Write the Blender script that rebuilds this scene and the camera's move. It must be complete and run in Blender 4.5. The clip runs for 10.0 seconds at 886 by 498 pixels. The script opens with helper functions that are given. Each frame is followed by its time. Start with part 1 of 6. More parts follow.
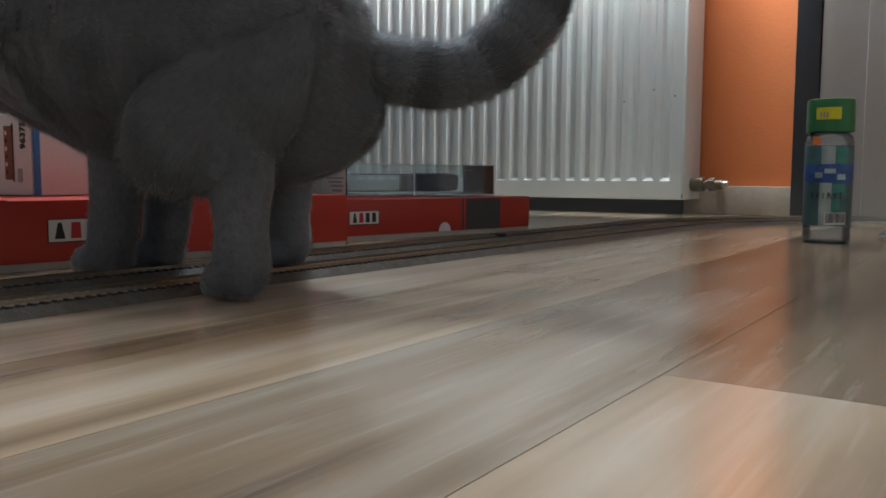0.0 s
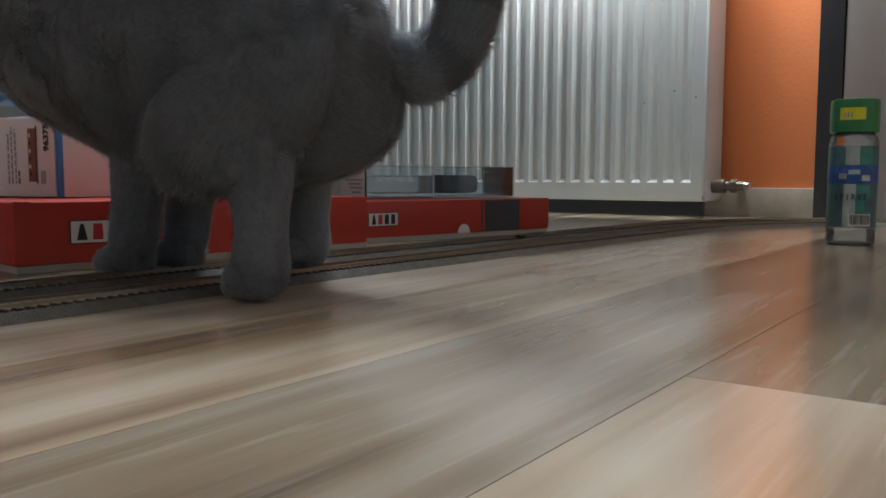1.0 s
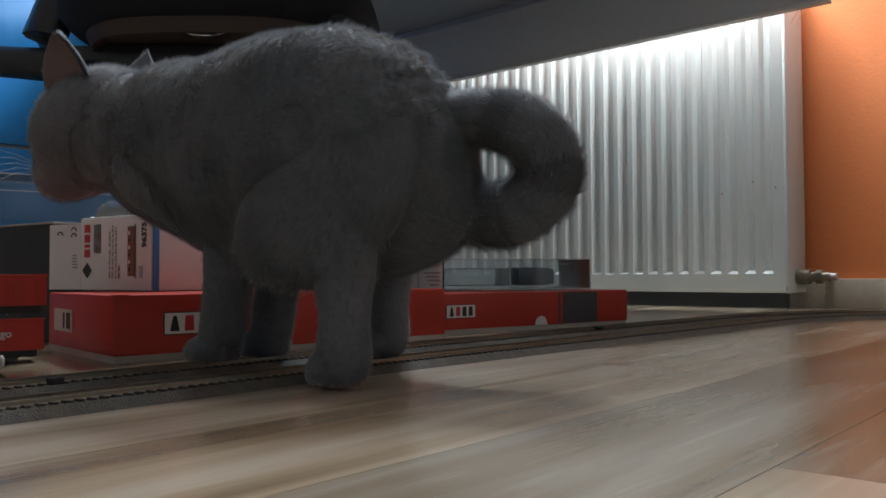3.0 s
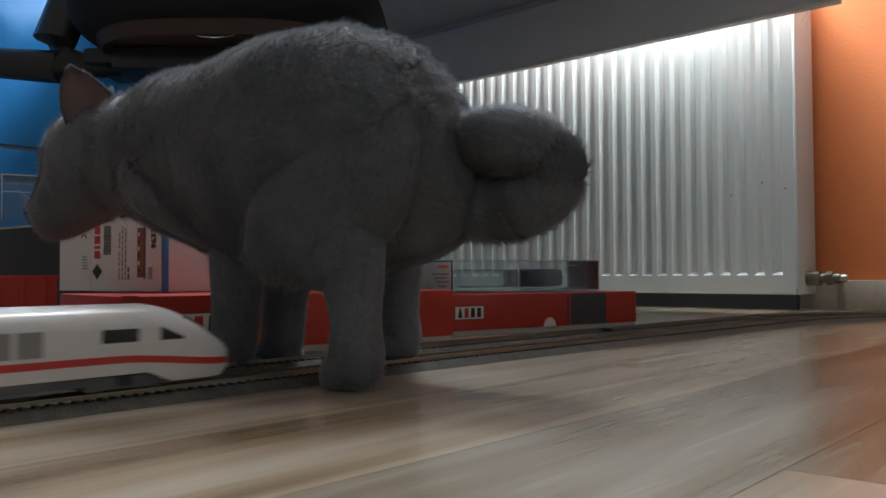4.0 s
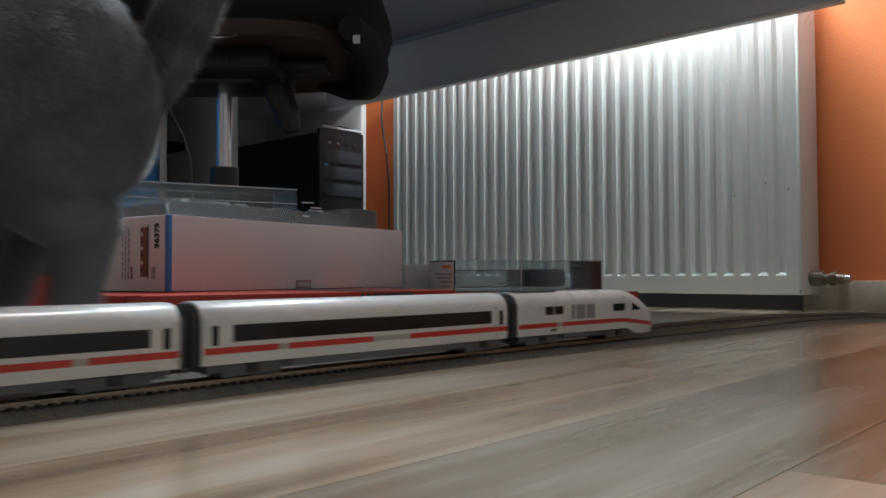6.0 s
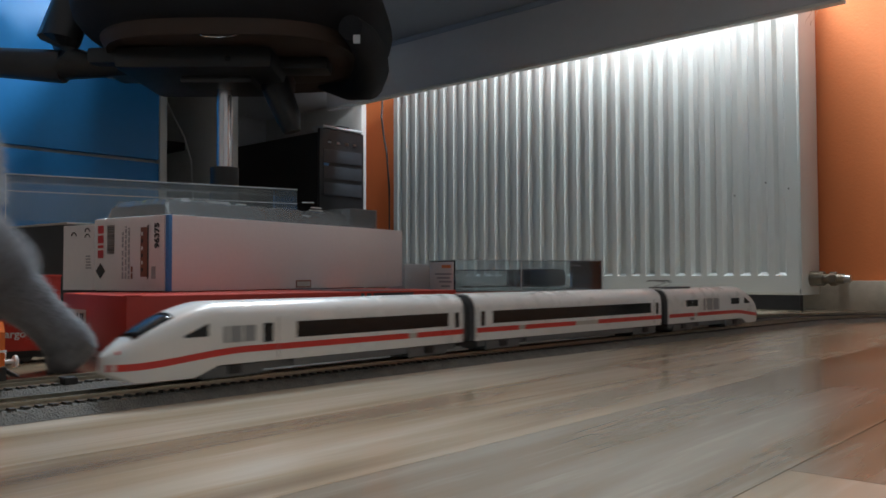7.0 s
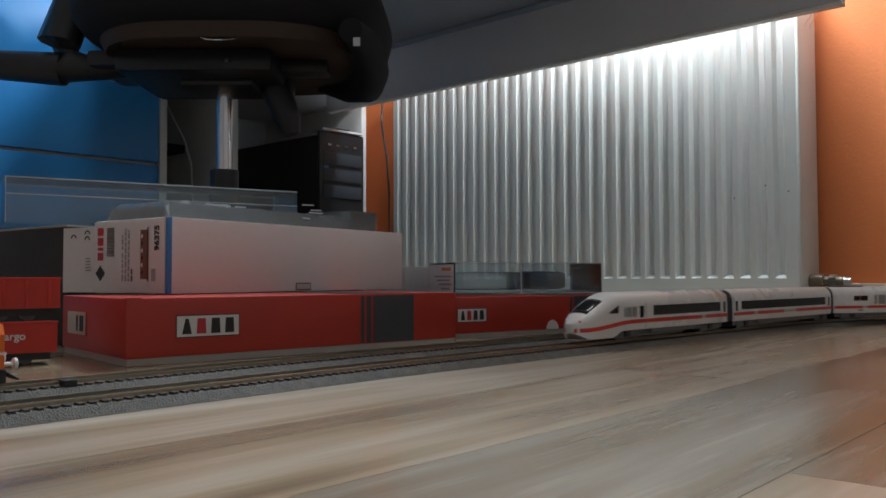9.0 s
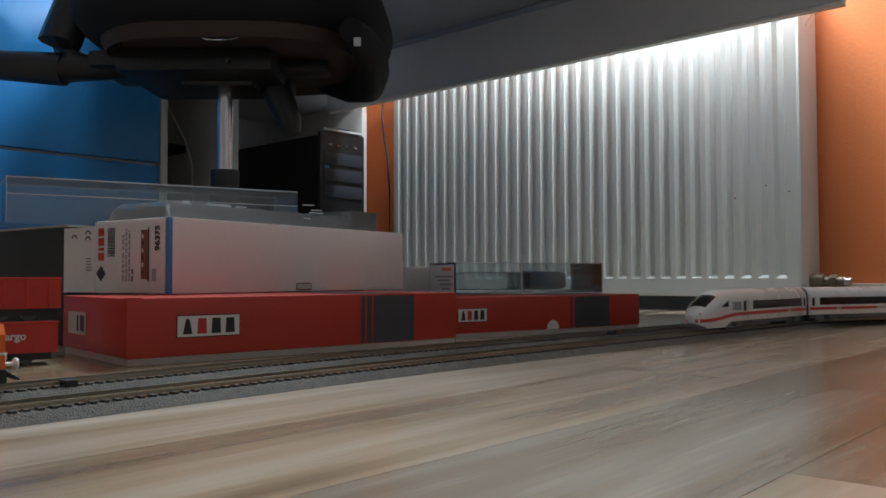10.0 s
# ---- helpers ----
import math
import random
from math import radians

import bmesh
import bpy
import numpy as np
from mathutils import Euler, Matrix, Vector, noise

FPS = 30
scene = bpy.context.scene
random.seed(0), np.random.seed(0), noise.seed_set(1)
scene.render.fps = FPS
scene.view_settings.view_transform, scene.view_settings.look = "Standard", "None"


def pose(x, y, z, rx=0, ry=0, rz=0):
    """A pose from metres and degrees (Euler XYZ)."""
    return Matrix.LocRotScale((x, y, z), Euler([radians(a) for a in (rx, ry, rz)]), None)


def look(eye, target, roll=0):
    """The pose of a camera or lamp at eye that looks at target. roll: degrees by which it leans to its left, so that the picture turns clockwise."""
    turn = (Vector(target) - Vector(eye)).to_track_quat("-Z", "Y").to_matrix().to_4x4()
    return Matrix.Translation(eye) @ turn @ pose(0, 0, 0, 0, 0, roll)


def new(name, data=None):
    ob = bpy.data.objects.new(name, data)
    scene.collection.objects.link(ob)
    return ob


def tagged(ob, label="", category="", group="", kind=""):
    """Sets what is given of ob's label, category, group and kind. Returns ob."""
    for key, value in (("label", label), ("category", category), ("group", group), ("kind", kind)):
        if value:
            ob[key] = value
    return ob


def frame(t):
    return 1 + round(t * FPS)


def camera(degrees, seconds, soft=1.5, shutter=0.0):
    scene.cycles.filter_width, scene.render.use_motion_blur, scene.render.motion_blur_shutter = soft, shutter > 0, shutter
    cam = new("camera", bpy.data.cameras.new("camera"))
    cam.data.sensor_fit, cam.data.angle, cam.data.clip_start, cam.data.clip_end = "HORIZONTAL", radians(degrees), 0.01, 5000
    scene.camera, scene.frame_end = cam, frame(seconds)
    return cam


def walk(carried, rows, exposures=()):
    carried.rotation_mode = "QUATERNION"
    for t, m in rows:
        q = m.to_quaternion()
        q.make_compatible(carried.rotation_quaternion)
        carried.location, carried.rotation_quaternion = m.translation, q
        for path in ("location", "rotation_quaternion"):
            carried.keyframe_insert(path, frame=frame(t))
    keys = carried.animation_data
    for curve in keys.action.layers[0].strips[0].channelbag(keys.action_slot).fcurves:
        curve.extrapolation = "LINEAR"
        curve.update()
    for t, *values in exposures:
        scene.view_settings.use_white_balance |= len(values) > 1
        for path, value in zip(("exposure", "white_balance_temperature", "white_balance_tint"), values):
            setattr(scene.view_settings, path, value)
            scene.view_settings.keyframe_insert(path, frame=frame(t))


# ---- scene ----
cam = camera(57.0, 10.0, soft=1.6, shutter=0.5)
EYE_Z = 0.07
# seconds, yaw, pitch, roll, shift x, y, z of the propped phone
LOOKS = [
    (0.0, 34.609, -5.074, -0.198, -0.003, 0.008, 0.003),
    (0.5, 35.626, -5.073, -0.218, -0.006, 0.009, 0.003),
    (1.0, 35.934, -4.902, -0.119, -0.004, 0.009, 0.002),
    (1.5, 36.667, -3.777, -0.079, -0.002, 0.005, 0.003),
    (2.0, 38.55, -0.955, 0.17, 0.001, 0.001, 0.0),
    (2.5, 40.24, 1.285, 0.27, 0.0, 0.0, 0.0),
    (3.0, 41.19, 1.706, 0.30, 0.0, 0.0, 0.0),
    (3.2, 41.395, 1.764, 0.28, 0.0, 0.0, 0.0),
    (4.5, 41.84, 1.806, 0.30, 0.0, 0.0, 0.0),
    (5.0, 41.88, 1.828, 0.30, 0.0, 0.0, 0.0),
    (5.5, 41.94, 1.815, 0.25, 0.0, 0.0, 0.0),
    (7.0, 41.98, 1.795, 0.19, 0.0, 0.0, 0.0),
    (8.0, 41.974, 1.791, 0.18, 0.0, 0.0, 0.0),
    (8.5, 41.964, 1.861, 0.16, 0.0, 0.0, 0.0),
    (9.0, 41.971, 1.971, 0.18, 0.0, 0.0, 0.0),
    (9.5, 42.015, 1.973, 0.18, 0.0, 0.0, 0.0),
    (10.0, 42.009, 1.974, 0.18, 0.0, 0.0, 0.0),
]
EXPOSURES = [(0.0, 0.58), (1.2, 0.60), (2.5, 0.36), (3.2, 0.34), (5.0, 0.25), (10.0, 0.27)]
walk(cam, [(t, pose(sx, sy, EYE_Z + sz, 90 + p, r, y)) for t, y, p, r, sx, sy, sz in LOOKS], EXPOSURES)

# ---- light ----
world = bpy.data.worlds.new("world")
scene.world = world
world.use_nodes = True
world.node_tree.nodes["Background"].inputs["Color"].default_value = (0.30, 0.36, 0.45, 1)
world.node_tree.nodes["Background"].inputs["Strength"].default_value = 0.3


def area_lamp(name, power, sx, sy, eye, target, colour):
    data = bpy.data.lights.new(name, "AREA")
    data.shape, data.size, data.size_y, data.energy, data.color = "RECTANGLE", sx, sy, power, colour
    ob = new(name, data)
    ob.matrix_world = look(eye, target)
    return ob


area_lamp("lamp_over_desk", 16, 0.50, 0.10, (-0.66, 1.39, 1.04), (-0.80, 1.53, 0.5), (0.86, 0.96, 1.0))
area_lamp("ceiling_lamp", 11.5, 0.45, 0.45, (-0.55, 1.10, 2.42), (-0.55, 1.10, 0.0), (0.95, 0.98, 1.0))
area_lamp("window_light", 56, 0.5, 0.5, (-1.20, 1.60, 1.82), (-0.30, 0.30, 0.1), (0.76, 0.90, 1.0))

# ---- materials ----
def material(name, colour, rough=0.5, metal=0.0, vary=0.12, grain=60.0, blotch=6.0, bump=0.1, bump_size=0.0005, spec=0.5, coat=0.0, glow=0.0, islands=0.0):
    """A node material: two scales of colour variation and fine relief."""
    m = bpy.data.materials.new(name)
    m.use_nodes = True
    n, k = m.node_tree.nodes, m.node_tree.links
    b = n["Principled BSDF"]
    b.inputs["Metallic"].default_value = metal
    b.inputs["Specular IOR Level"].default_value = spec
    b.inputs["Coat Weight"].default_value = coat
    b.inputs["Coat Roughness"].default_value = 0.12
    co = n.new("ShaderNodeTexCoord")
    fine, big = n.new("ShaderNodeTexNoise"), n.new("ShaderNodeTexNoise")
    fine.inputs["Scale"].default_value, fine.inputs["Detail"].default_value = grain, 4
    big.inputs["Scale"].default_value, big.inputs["Detail"].default_value = blotch, 3
    for t in (fine, big):
        k.new(co.outputs["Object"], t.inputs["Vector"])
    mix = n.new("ShaderNodeMath")
    mix.operation = "MULTIPLY_ADD"
    k.new(big.outputs["Fac"], mix.inputs[0])
    mix.inputs[1].default_value = 0.6
    mul = n.new("ShaderNodeMath")
    mul.operation = "MULTIPLY"
    k.new(fine.outputs["Fac"], mul.inputs[0])
    mul.inputs[1].default_value = 0.4
    k.new(mul.outputs[0], mix.inputs[2])
    ramp = n.new("ShaderNodeMapRange")
    k.new(mix.outputs[0], ramp.inputs["Value"])
    ramp.inputs["From Min"].default_value, ramp.inputs["From Max"].default_value = 0.3, 0.7
    ramp.inputs["To Min"].default_value, ramp.inputs["To Max"].default_value = 1 - vary, 1 + vary
    hsv = n.new("ShaderNodeHueSaturation")
    hsv.inputs["Color"].default_value = (*colour, 1)
    k.new(ramp.outputs["Result"], hsv.inputs["Value"])
    k.new(hsv.outputs["Color"], b.inputs["Base Color"])
    r2 = n.new("ShaderNodeMapRange")
    k.new(mix.outputs[0], r2.inputs["Value"])
    r2.inputs["From Min"].default_value, r2.inputs["From Max"].default_value = 0.3, 0.7
    r2.inputs["To Min"].default_value, r2.inputs["To Max"].default_value = max(0.02, rough * 0.85), min(1, rough * 1.15)
    k.new(r2.outputs["Result"], b.inputs["Roughness"])
    if bump:
        bp = n.new("ShaderNodeBump")
        bp.inputs["Strength"].default_value, bp.inputs["Distance"].default_value = bump, bump_size
        k.new(fine.outputs["Fac"], bp.inputs["Height"])
        k.new(bp.outputs["Normal"], b.inputs["Normal"])
    if glow:
        b.inputs["Emission Color"].default_value = (*colour, 1)
        b.inputs["Emission Strength"].default_value = glow
    return m


def clear_plastic(name, tint=(0.93, 0.96, 0.97), rough=0.04, veil=0.035):
    """Thin clear sheet: mostly see-through, a little milky, glossy."""
    m = bpy.data.materials.new(name)
    m.use_nodes = True
    n, k = m.node_tree.nodes, m.node_tree.links
    out = n["Material Output"]
    gloss, see, dif = n.new("ShaderNodeBsdfGlossy"), n.new("ShaderNodeBsdfTransparent"), n.new("ShaderNodeBsdfDiffuse")
    gloss.inputs["Roughness"].default_value = rough
    see.inputs["Color"].default_value = (*tint, 1)
    dif.inputs["Color"].default_value = (0.75, 0.8, 0.83, 1)
    a, c, f = n.new("ShaderNodeMixShader"), n.new("ShaderNodeMixShader"), n.new("ShaderNodeFresnel")
    f.inputs["IOR"].default_value = 1.5
    a.inputs[0].default_value = veil
    k.new(see.outputs[0], a.inputs[1])
    k.new(dif.outputs[0], a.inputs[2])
    k.new(f.outputs[0], c.inputs[0])
    k.new(a.outputs[0], c.inputs[1])
    k.new(gloss.outputs[0], c.inputs[2])
    k.new(c.outputs[0], out.inputs["Surface"])
    return m


def laminate(name):
    """Pale greyed oak laminate: long grain along y, each board its own tone."""
    m = bpy.data.materials.new(name)
    m.use_nodes = True
    n, k = m.node_tree.nodes, m.node_tree.links
    b = n["Principled BSDF"]
    co, info = n.new("ShaderNodeTexCoord"), n.new("ShaderNodeObjectInfo")
    add = n.new("ShaderNodeVectorMath")
    add.operation = "MULTIPLY_ADD"
    k.new(info.outputs["Random"], add.inputs[0])
    add.inputs[1].default_value = (17.3, 31.7, 5.1)
    k.new(co.outputs["Object"], add.inputs[2])
    mp = n.new("ShaderNodeMapping")
    mp.inputs["Scale"].default_value = (26, 1.6, 1)
    k.new(add.outputs[0], mp.inputs["Vector"])
    g1, g2, w = n.new("ShaderNodeTexNoise"), n.new("ShaderNodeTexNoise"), n.new("ShaderNodeTexNoise")
    g1.inputs["Scale"].default_value, g1.inputs["Detail"].default_value, g1.inputs["Distortion"].default_value = 1.0, 6, 0.6
    g2.inputs["Scale"].default_value, g2.inputs["Detail"].default_value, g2.inputs["Distortion"].default_value = 9.0, 6, 0.3
    k.new(mp.outputs[0], g1.inputs["Vector"])
    k.new(mp.outputs[0], g2.inputs["Vector"])
    mp2 = n.new("ShaderNodeMapping")
    mp2.inputs["Scale"].default_value = (9, 2.2, 1)
    k.new(add.outputs[0], mp2.inputs["Vector"])
    w.inputs["Scale"].default_value, w.inputs["Detail"].default_value = 1.0, 2
    k.new(mp2.outputs[0], w.inputs["Vector"])
    ramp = n.new("ShaderNodeValToRGB")
    e = ramp.color_ramp.elements
    e[0].position, e[0].color = 0.36, (0.115, 0.080, 0.054, 1)
    e[1].position, e[1].color = 0.66, (0.44, 0.39, 0.325, 1)
    mid = e.new(0.48)
    mid.color = (0.27, 0.208, 0.145, 1)
    mixv = n.new("ShaderNodeMix")
    mixv.data_type = "FLOAT"
    mixv.inputs[0].default_value = 0.5
    k.new(g1.outputs["Fac"], mixv.inputs[2])
    k.new(w.outputs["Fac"], mixv.inputs[3])
    k.new(mixv.outputs[0], ramp.inputs["Fac"])
    hsv = n.new("ShaderNodeHueSaturation")
    tone = n.new("ShaderNodeSeparateColor")
    k.new(info.outputs["Color"], tone.inputs["Color"])
    twice = n.new("ShaderNodeMath")
    twice.operation = "MULTIPLY"
    k.new(tone.outputs["Red"], twice.inputs[0])
    twice.inputs[1].default_value = 2.0
    k.new(twice.outputs[0], hsv.inputs["Value"])
    hsv.inputs["Saturation"].default_value = 1.12
    k.new(ramp.outputs["Color"], hsv.inputs["Color"])
    # pale limed pores
    lime = n.new("ShaderNodeMapRange")
    k.new(g2.outputs["Fac"], lime.inputs["Value"])
    lime.inputs["From Min"].default_value, lime.inputs["From Max"].default_value = 0.56, 0.70
    lime.inputs["To Max"].default_value = 0.15
    pale = n.new("ShaderNodeMix")
    pale.data_type = "RGBA"
    k.new(lime.outputs["Result"], pale.inputs[0])
    k.new(hsv.outputs["Color"], pale.inputs[6])
    pale.inputs[7].default_value = (0.52, 0.48, 0.42, 1)
    k.new(pale.outputs[2], b.inputs["Base Color"])
    b.inputs["Specular IOR Level"].default_value = 0.6
    rr = n.new("ShaderNodeMapRange")
    k.new(g2.outputs["Fac"], rr.inputs["Value"])
    rr.inputs["To Min"].default_value, rr.inputs["To Max"].default_value = 0.15, 0.24
    k.new(rr.outputs["Result"], b.inputs["Roughness"])
    bp = n.new("ShaderNodeBump")
    bp.inputs["Strength"].default_value, bp.inputs["Distance"].default_value = 0.25, 0.0004
    k.new(g2.outputs["Fac"], bp.inputs["Height"])
    k.new(bp.outputs["Normal"], b.inputs["Normal"])
    return m


LAMINATE = laminate("laminate")
SUBFLOOR = material("subfloor", (0.06, 0.05, 0.04), 0.8)
ORANGE = material("orange_paint", (0.60, 0.165, 0.045), 0.7, vary=0.05, grain=220, blotch=3, bump=0.35, bump_size=0.001)
WALL_WHITE = material("white_wall_paint", (0.50, 0.50, 0.49), 0.8, vary=0.04, grain=150, bump=0.3, bump_size=0.001)
CEILING = material("ceiling_paint", (0.8, 0.8, 0.79), 0.9, vary=0.03)
STONE = material("beige_skirting", (0.42, 0.36, 0.29), 0.45, vary=0.16, grain=90, blotch=14)
RADIATOR = material("radiator_enamel", (0.73, 0.76, 0.75), 0.5, vary=0.03, grain=40, blotch=5, bump=0.05)
BRASS_OLD = material("tarnished_brass", (0.22, 0.19, 0.15), 0.4, metal=0.85, vary=0.25)
DARK_TRIM = material("anthracite_trim", (0.045, 0.05, 0.06), 0.45)
GREY_BOARD = material("pale_grey_board", (0.60, 0.62, 0.65), 0.5, vary=0.05)
DESK_UNDER = material("desk_underside", (0.34, 0.40, 0.50), 0.6, vary=0.08)
EDGE_WHITE = material("white_edge_band", (0.72, 0.71, 0.69), 0.45, vary=0.05)
CUPBOARD = material("pale_cupboard_lacquer", (0.42, 0.39, 0.37), 0.4, vary=0.05)
BLUE = material("blue_lacquer", (0.025, 0.25, 0.62), 0.4, vary=0.06, blotch=4)
RECESS_SHADE = material("recess_shade", (0.012, 0.012, 0.014), 0.7)
LIME = material("lime_plastic", (0.42, 0.55, 0.03), 0.45)
BLACK_FABRIC = material("black_seat_fabric", (0.009, 0.009, 0.012), 0.9, grain=700, bump=0.5, bump_size=0.001)
BLACK_PLASTIC = material("black_plastic", (0.02, 0.02, 0.022), 0.4, vary=0.2)
PLY = material("brown_seat_ply", (0.055, 0.033, 0.024), 0.7, vary=0.2)
CHROME = material("chrome", (0.6, 0.6, 0.62), 0.18, metal=1.0, vary=0.05)
STEEL = material("brushed_steel", (0.5, 0.5, 0.5), 0.3, metal=1.0, vary=0.1)
RED_CARD = material("red_carton", (0.43, 0.034, 0.020), 0.42, vary=0.07, grain=300, blotch=9, bump=0.08)
CARD_GREY = material("charcoal_print", (0.05, 0.055, 0.065), 0.42)
CARD_WHITE = material("white_carton", (0.72, 0.70, 0.69), 0.5, vary=0.04, grain=200, blotch=8, bump=0.05)
CARD_EDGE = material("grey_card_edge", (0.46, 0.44, 0.40), 0.7)
CARD_DARK = material("dark_carton", (0.03, 0.03, 0.032), 0.6)
PRINT_BLACK = material("black_print", (0.02, 0.02, 0.02), 0.5)
PRINT_RED = material("red_print", (0.50, 0.03, 0.04), 0.5)
PRINT_BLUE = material("blue_print", (0.05, 0.22, 0.52), 0.5)
PRINT_BROWN = material("brown_print", (0.22, 0.07, 0.04), 0.5)
PRINT_ORANGE = material("orange_print", (0.75, 0.22, 0.05), 0.5)
PRINT_GREY = material("grey_print", (0.33, 0.34, 0.35), 0.5)
# strong white veil: puts highlights on plastic edges and folds as colour
EDGE_GLINT = clear_plastic("edge_glint_plastic", rough=0.1, veil=0.75)
CLEAR = clear_plastic("clear_plastic")
CLEAR_MILKY = clear_plastic("milky_clear_plastic", veil=0.2)
BALLAST = material("grey_ballast", (0.105, 0.098, 0.085), 0.75, vary=0.45, grain=900, blotch=120, bump=1.0, bump_size=0.0015)
TIE = material("sleeper_plastic", (0.05, 0.046, 0.04), 0.6, vary=0.25)
RAIL = material("nickel_rail", (0.42, 0.38, 0.30), 0.32, metal=0.9, vary=0.2, grain=120)
TRAIN_WHITE = material("train_white", (0.74, 0.75, 0.74), 0.28, vary=0.03, grain=80, bump=0.03, coat=0.3)
TRAIN_RED = material("train_red", (0.58, 0.045, 0.035), 0.3, vary=0.04)
TRAIN_GLASS = material("train_dark_glazing", (0.012, 0.012, 0.014), 0.12, vary=0.1)
TRAIN_GREY = material("train_grey", (0.12, 0.125, 0.13), 0.5, vary=0.15)
TRAIN_LETTER = material("train_letter_grey", (0.27, 0.28, 0.29), 0.4)
TRAIN_RUBBER = material("gangway_rubber", (0.045, 0.045, 0.048), 0.7)
WHEEL = material("wheel_steel", (0.10, 0.095, 0.09), 0.4, metal=0.7)
WAGON_RED = material("wagon_red", (0.55, 0.035, 0.02), 0.4, vary=0.12)
LOCO_ORANGE = material("loco_orange", (0.75, 0.16, 0.02), 0.35)
BOTTLE_GREEN = material("green_cap_plastic", (0.03, 0.19, 0.06), 0.35, vary=0.06)
TAG_YELLOW = material("yellow_price_tag", (0.75, 0.72, 0.02), 0.5)
LABEL_TEAL = material("teal_label", (0.06, 0.14, 0.15), 0.35, vary=0.3, blotch=60)
LABEL_BLUE = material("blue_label", (0.03, 0.10, 0.32), 0.35, vary=0.4, blotch=120)
LABEL_BRIGHT = material("bright_teal_label", (0.05, 0.24, 0.20), 0.3, vary=0.3, blotch=50)
LABEL_SILVER = material("silver_label", (0.40, 0.48, 0.47), 0.3, metal=0.6, vary=0.3, blotch=50)
def translucent(m, share):
    """Thin hairs let some light through."""
    n, k = m.node_tree.nodes, m.node_tree.links
    b, out = n["Principled BSDF"], n["Material Output"]
    t, mix = n.new("ShaderNodeBsdfTranslucent"), n.new("ShaderNodeMixShader")
    geo, span, tint = n.new("ShaderNodeNewGeometry"), n.new("ShaderNodeMapRange"), n.new("ShaderNodeHueSaturation")
    k.new(geo.outputs["Random Per Island"], span.inputs["Value"])
    span.inputs["To Min"].default_value, span.inputs["To Max"].default_value = 0.82, 1.20
    k.new(span.outputs["Result"], tint.inputs["Value"])
    k.new(b.inputs["Base Color"].links[0].from_socket, tint.inputs["Color"])
    k.new(tint.outputs["Color"], b.inputs["Base Color"])
    k.new(tint.outputs["Color"], t.inputs["Color"])
    mix.inputs[0].default_value = share
    k.new(b.outputs[0], mix.inputs[1])
    k.new(t.outputs[0], mix.inputs[2])
    k.new(mix.outputs[0], out.inputs["Surface"])
    return m


FUR = material("grey_fur", (0.225, 0.235, 0.258), 0.7, vary=0.22, grain=260, blotch=26, bump=0.5, bump_size=0.002, spec=0.25)
FUR.node_tree.nodes["Principled BSDF"].inputs["Sheen Weight"].default_value = 1.0
FUR.node_tree.nodes["Principled BSDF"].inputs["Sheen Roughness"].default_value = 0.35
FUR_DARK = material("dark_fur", (0.15, 0.155, 0.170), 0.8, vary=0.2, grain=260)
translucent(FUR, 0.35)
translucent(FUR_DARK, 0.35)
EAR_PINK = material("ear_inside", (0.18, 0.12, 0.11), 0.7)
EYE_AMBER = material("amber_eye", (0.45, 0.22, 0.04), 0.08)

# ---- building helpers ----
def box(bm, x0, x1, y0, y1, z0, z1, bevel=0.0, m=None):
    r = bmesh.ops.create_cube(bm, size=1.0, matrix=Matrix.Translation(((x0 + x1) / 2, (y0 + y1) / 2, (z0 + z1) / 2)) @ Matrix.Diagonal((x1 - x0, y1 - y0, z1 - z0, 1)))
    if bevel:
        edges = list({e for v in r["verts"] for e in v.link_edges})
        out = bmesh.ops.bevel(bm, geom=edges, offset=bevel, segments=2, affect="EDGES", profile=0.6)
        vs = list({v for f in out["faces"] for v in f.verts} | {v for v in r["verts"] if v.is_valid})
    else:
        vs = r["verts"]
    if m is not None:
        bmesh.ops.transform(bm, matrix=m, verts=vs)
    return vs


def rod(bm, a, b, r0, r1=None, seg=16):
    a, b = Vector(a), Vector(b)
    d = b - a
    m = Matrix.Translation((a + b) / 2) @ d.to_track_quat("Z", "Y").to_matrix().to_4x4()
    return bmesh.ops.create_cone(bm, cap_ends=True, segments=seg, radius1=r0, radius2=r0 if r1 is None else r1, depth=d.length, matrix=m)["verts"]


def loft(bm, rings, close=True):
    """Skin rings of equal count; caps both ends."""
    rows = [[bm.verts.new(p) for p in ring] for ring in rings]
    n = len(rows[0])
    for a, b in zip(rows, rows[1:]):
        for i in range(n if close else n - 1):
            j = (i + 1) % n
            bm.faces.new((a[i], a[j], b[j], b[i]))
    if close:
        bm.faces.new(rows[0][::-1])
        bm.faces.new(rows[-1])
    return rows


def tube(bm, pts, r, seg=8):
    """A round bar along points."""
    pts = [Vector(p) for p in pts]
    rings = []
    for i, p in enumerate(pts):
        d = (pts[min(i + 1, len(pts) - 1)] - pts[max(i - 1, 0)]).normalized()
        q = d.to_track_quat("Z", "Y")
        rr = r[i] if isinstance(r, (list, tuple)) else r
        rings.append([p + q @ Vector((rr * math.cos(t), rr * math.sin(t), 0)) for t in (2 * math.pi * k / seg for k in range(seg))])
    loft(bm, rings)


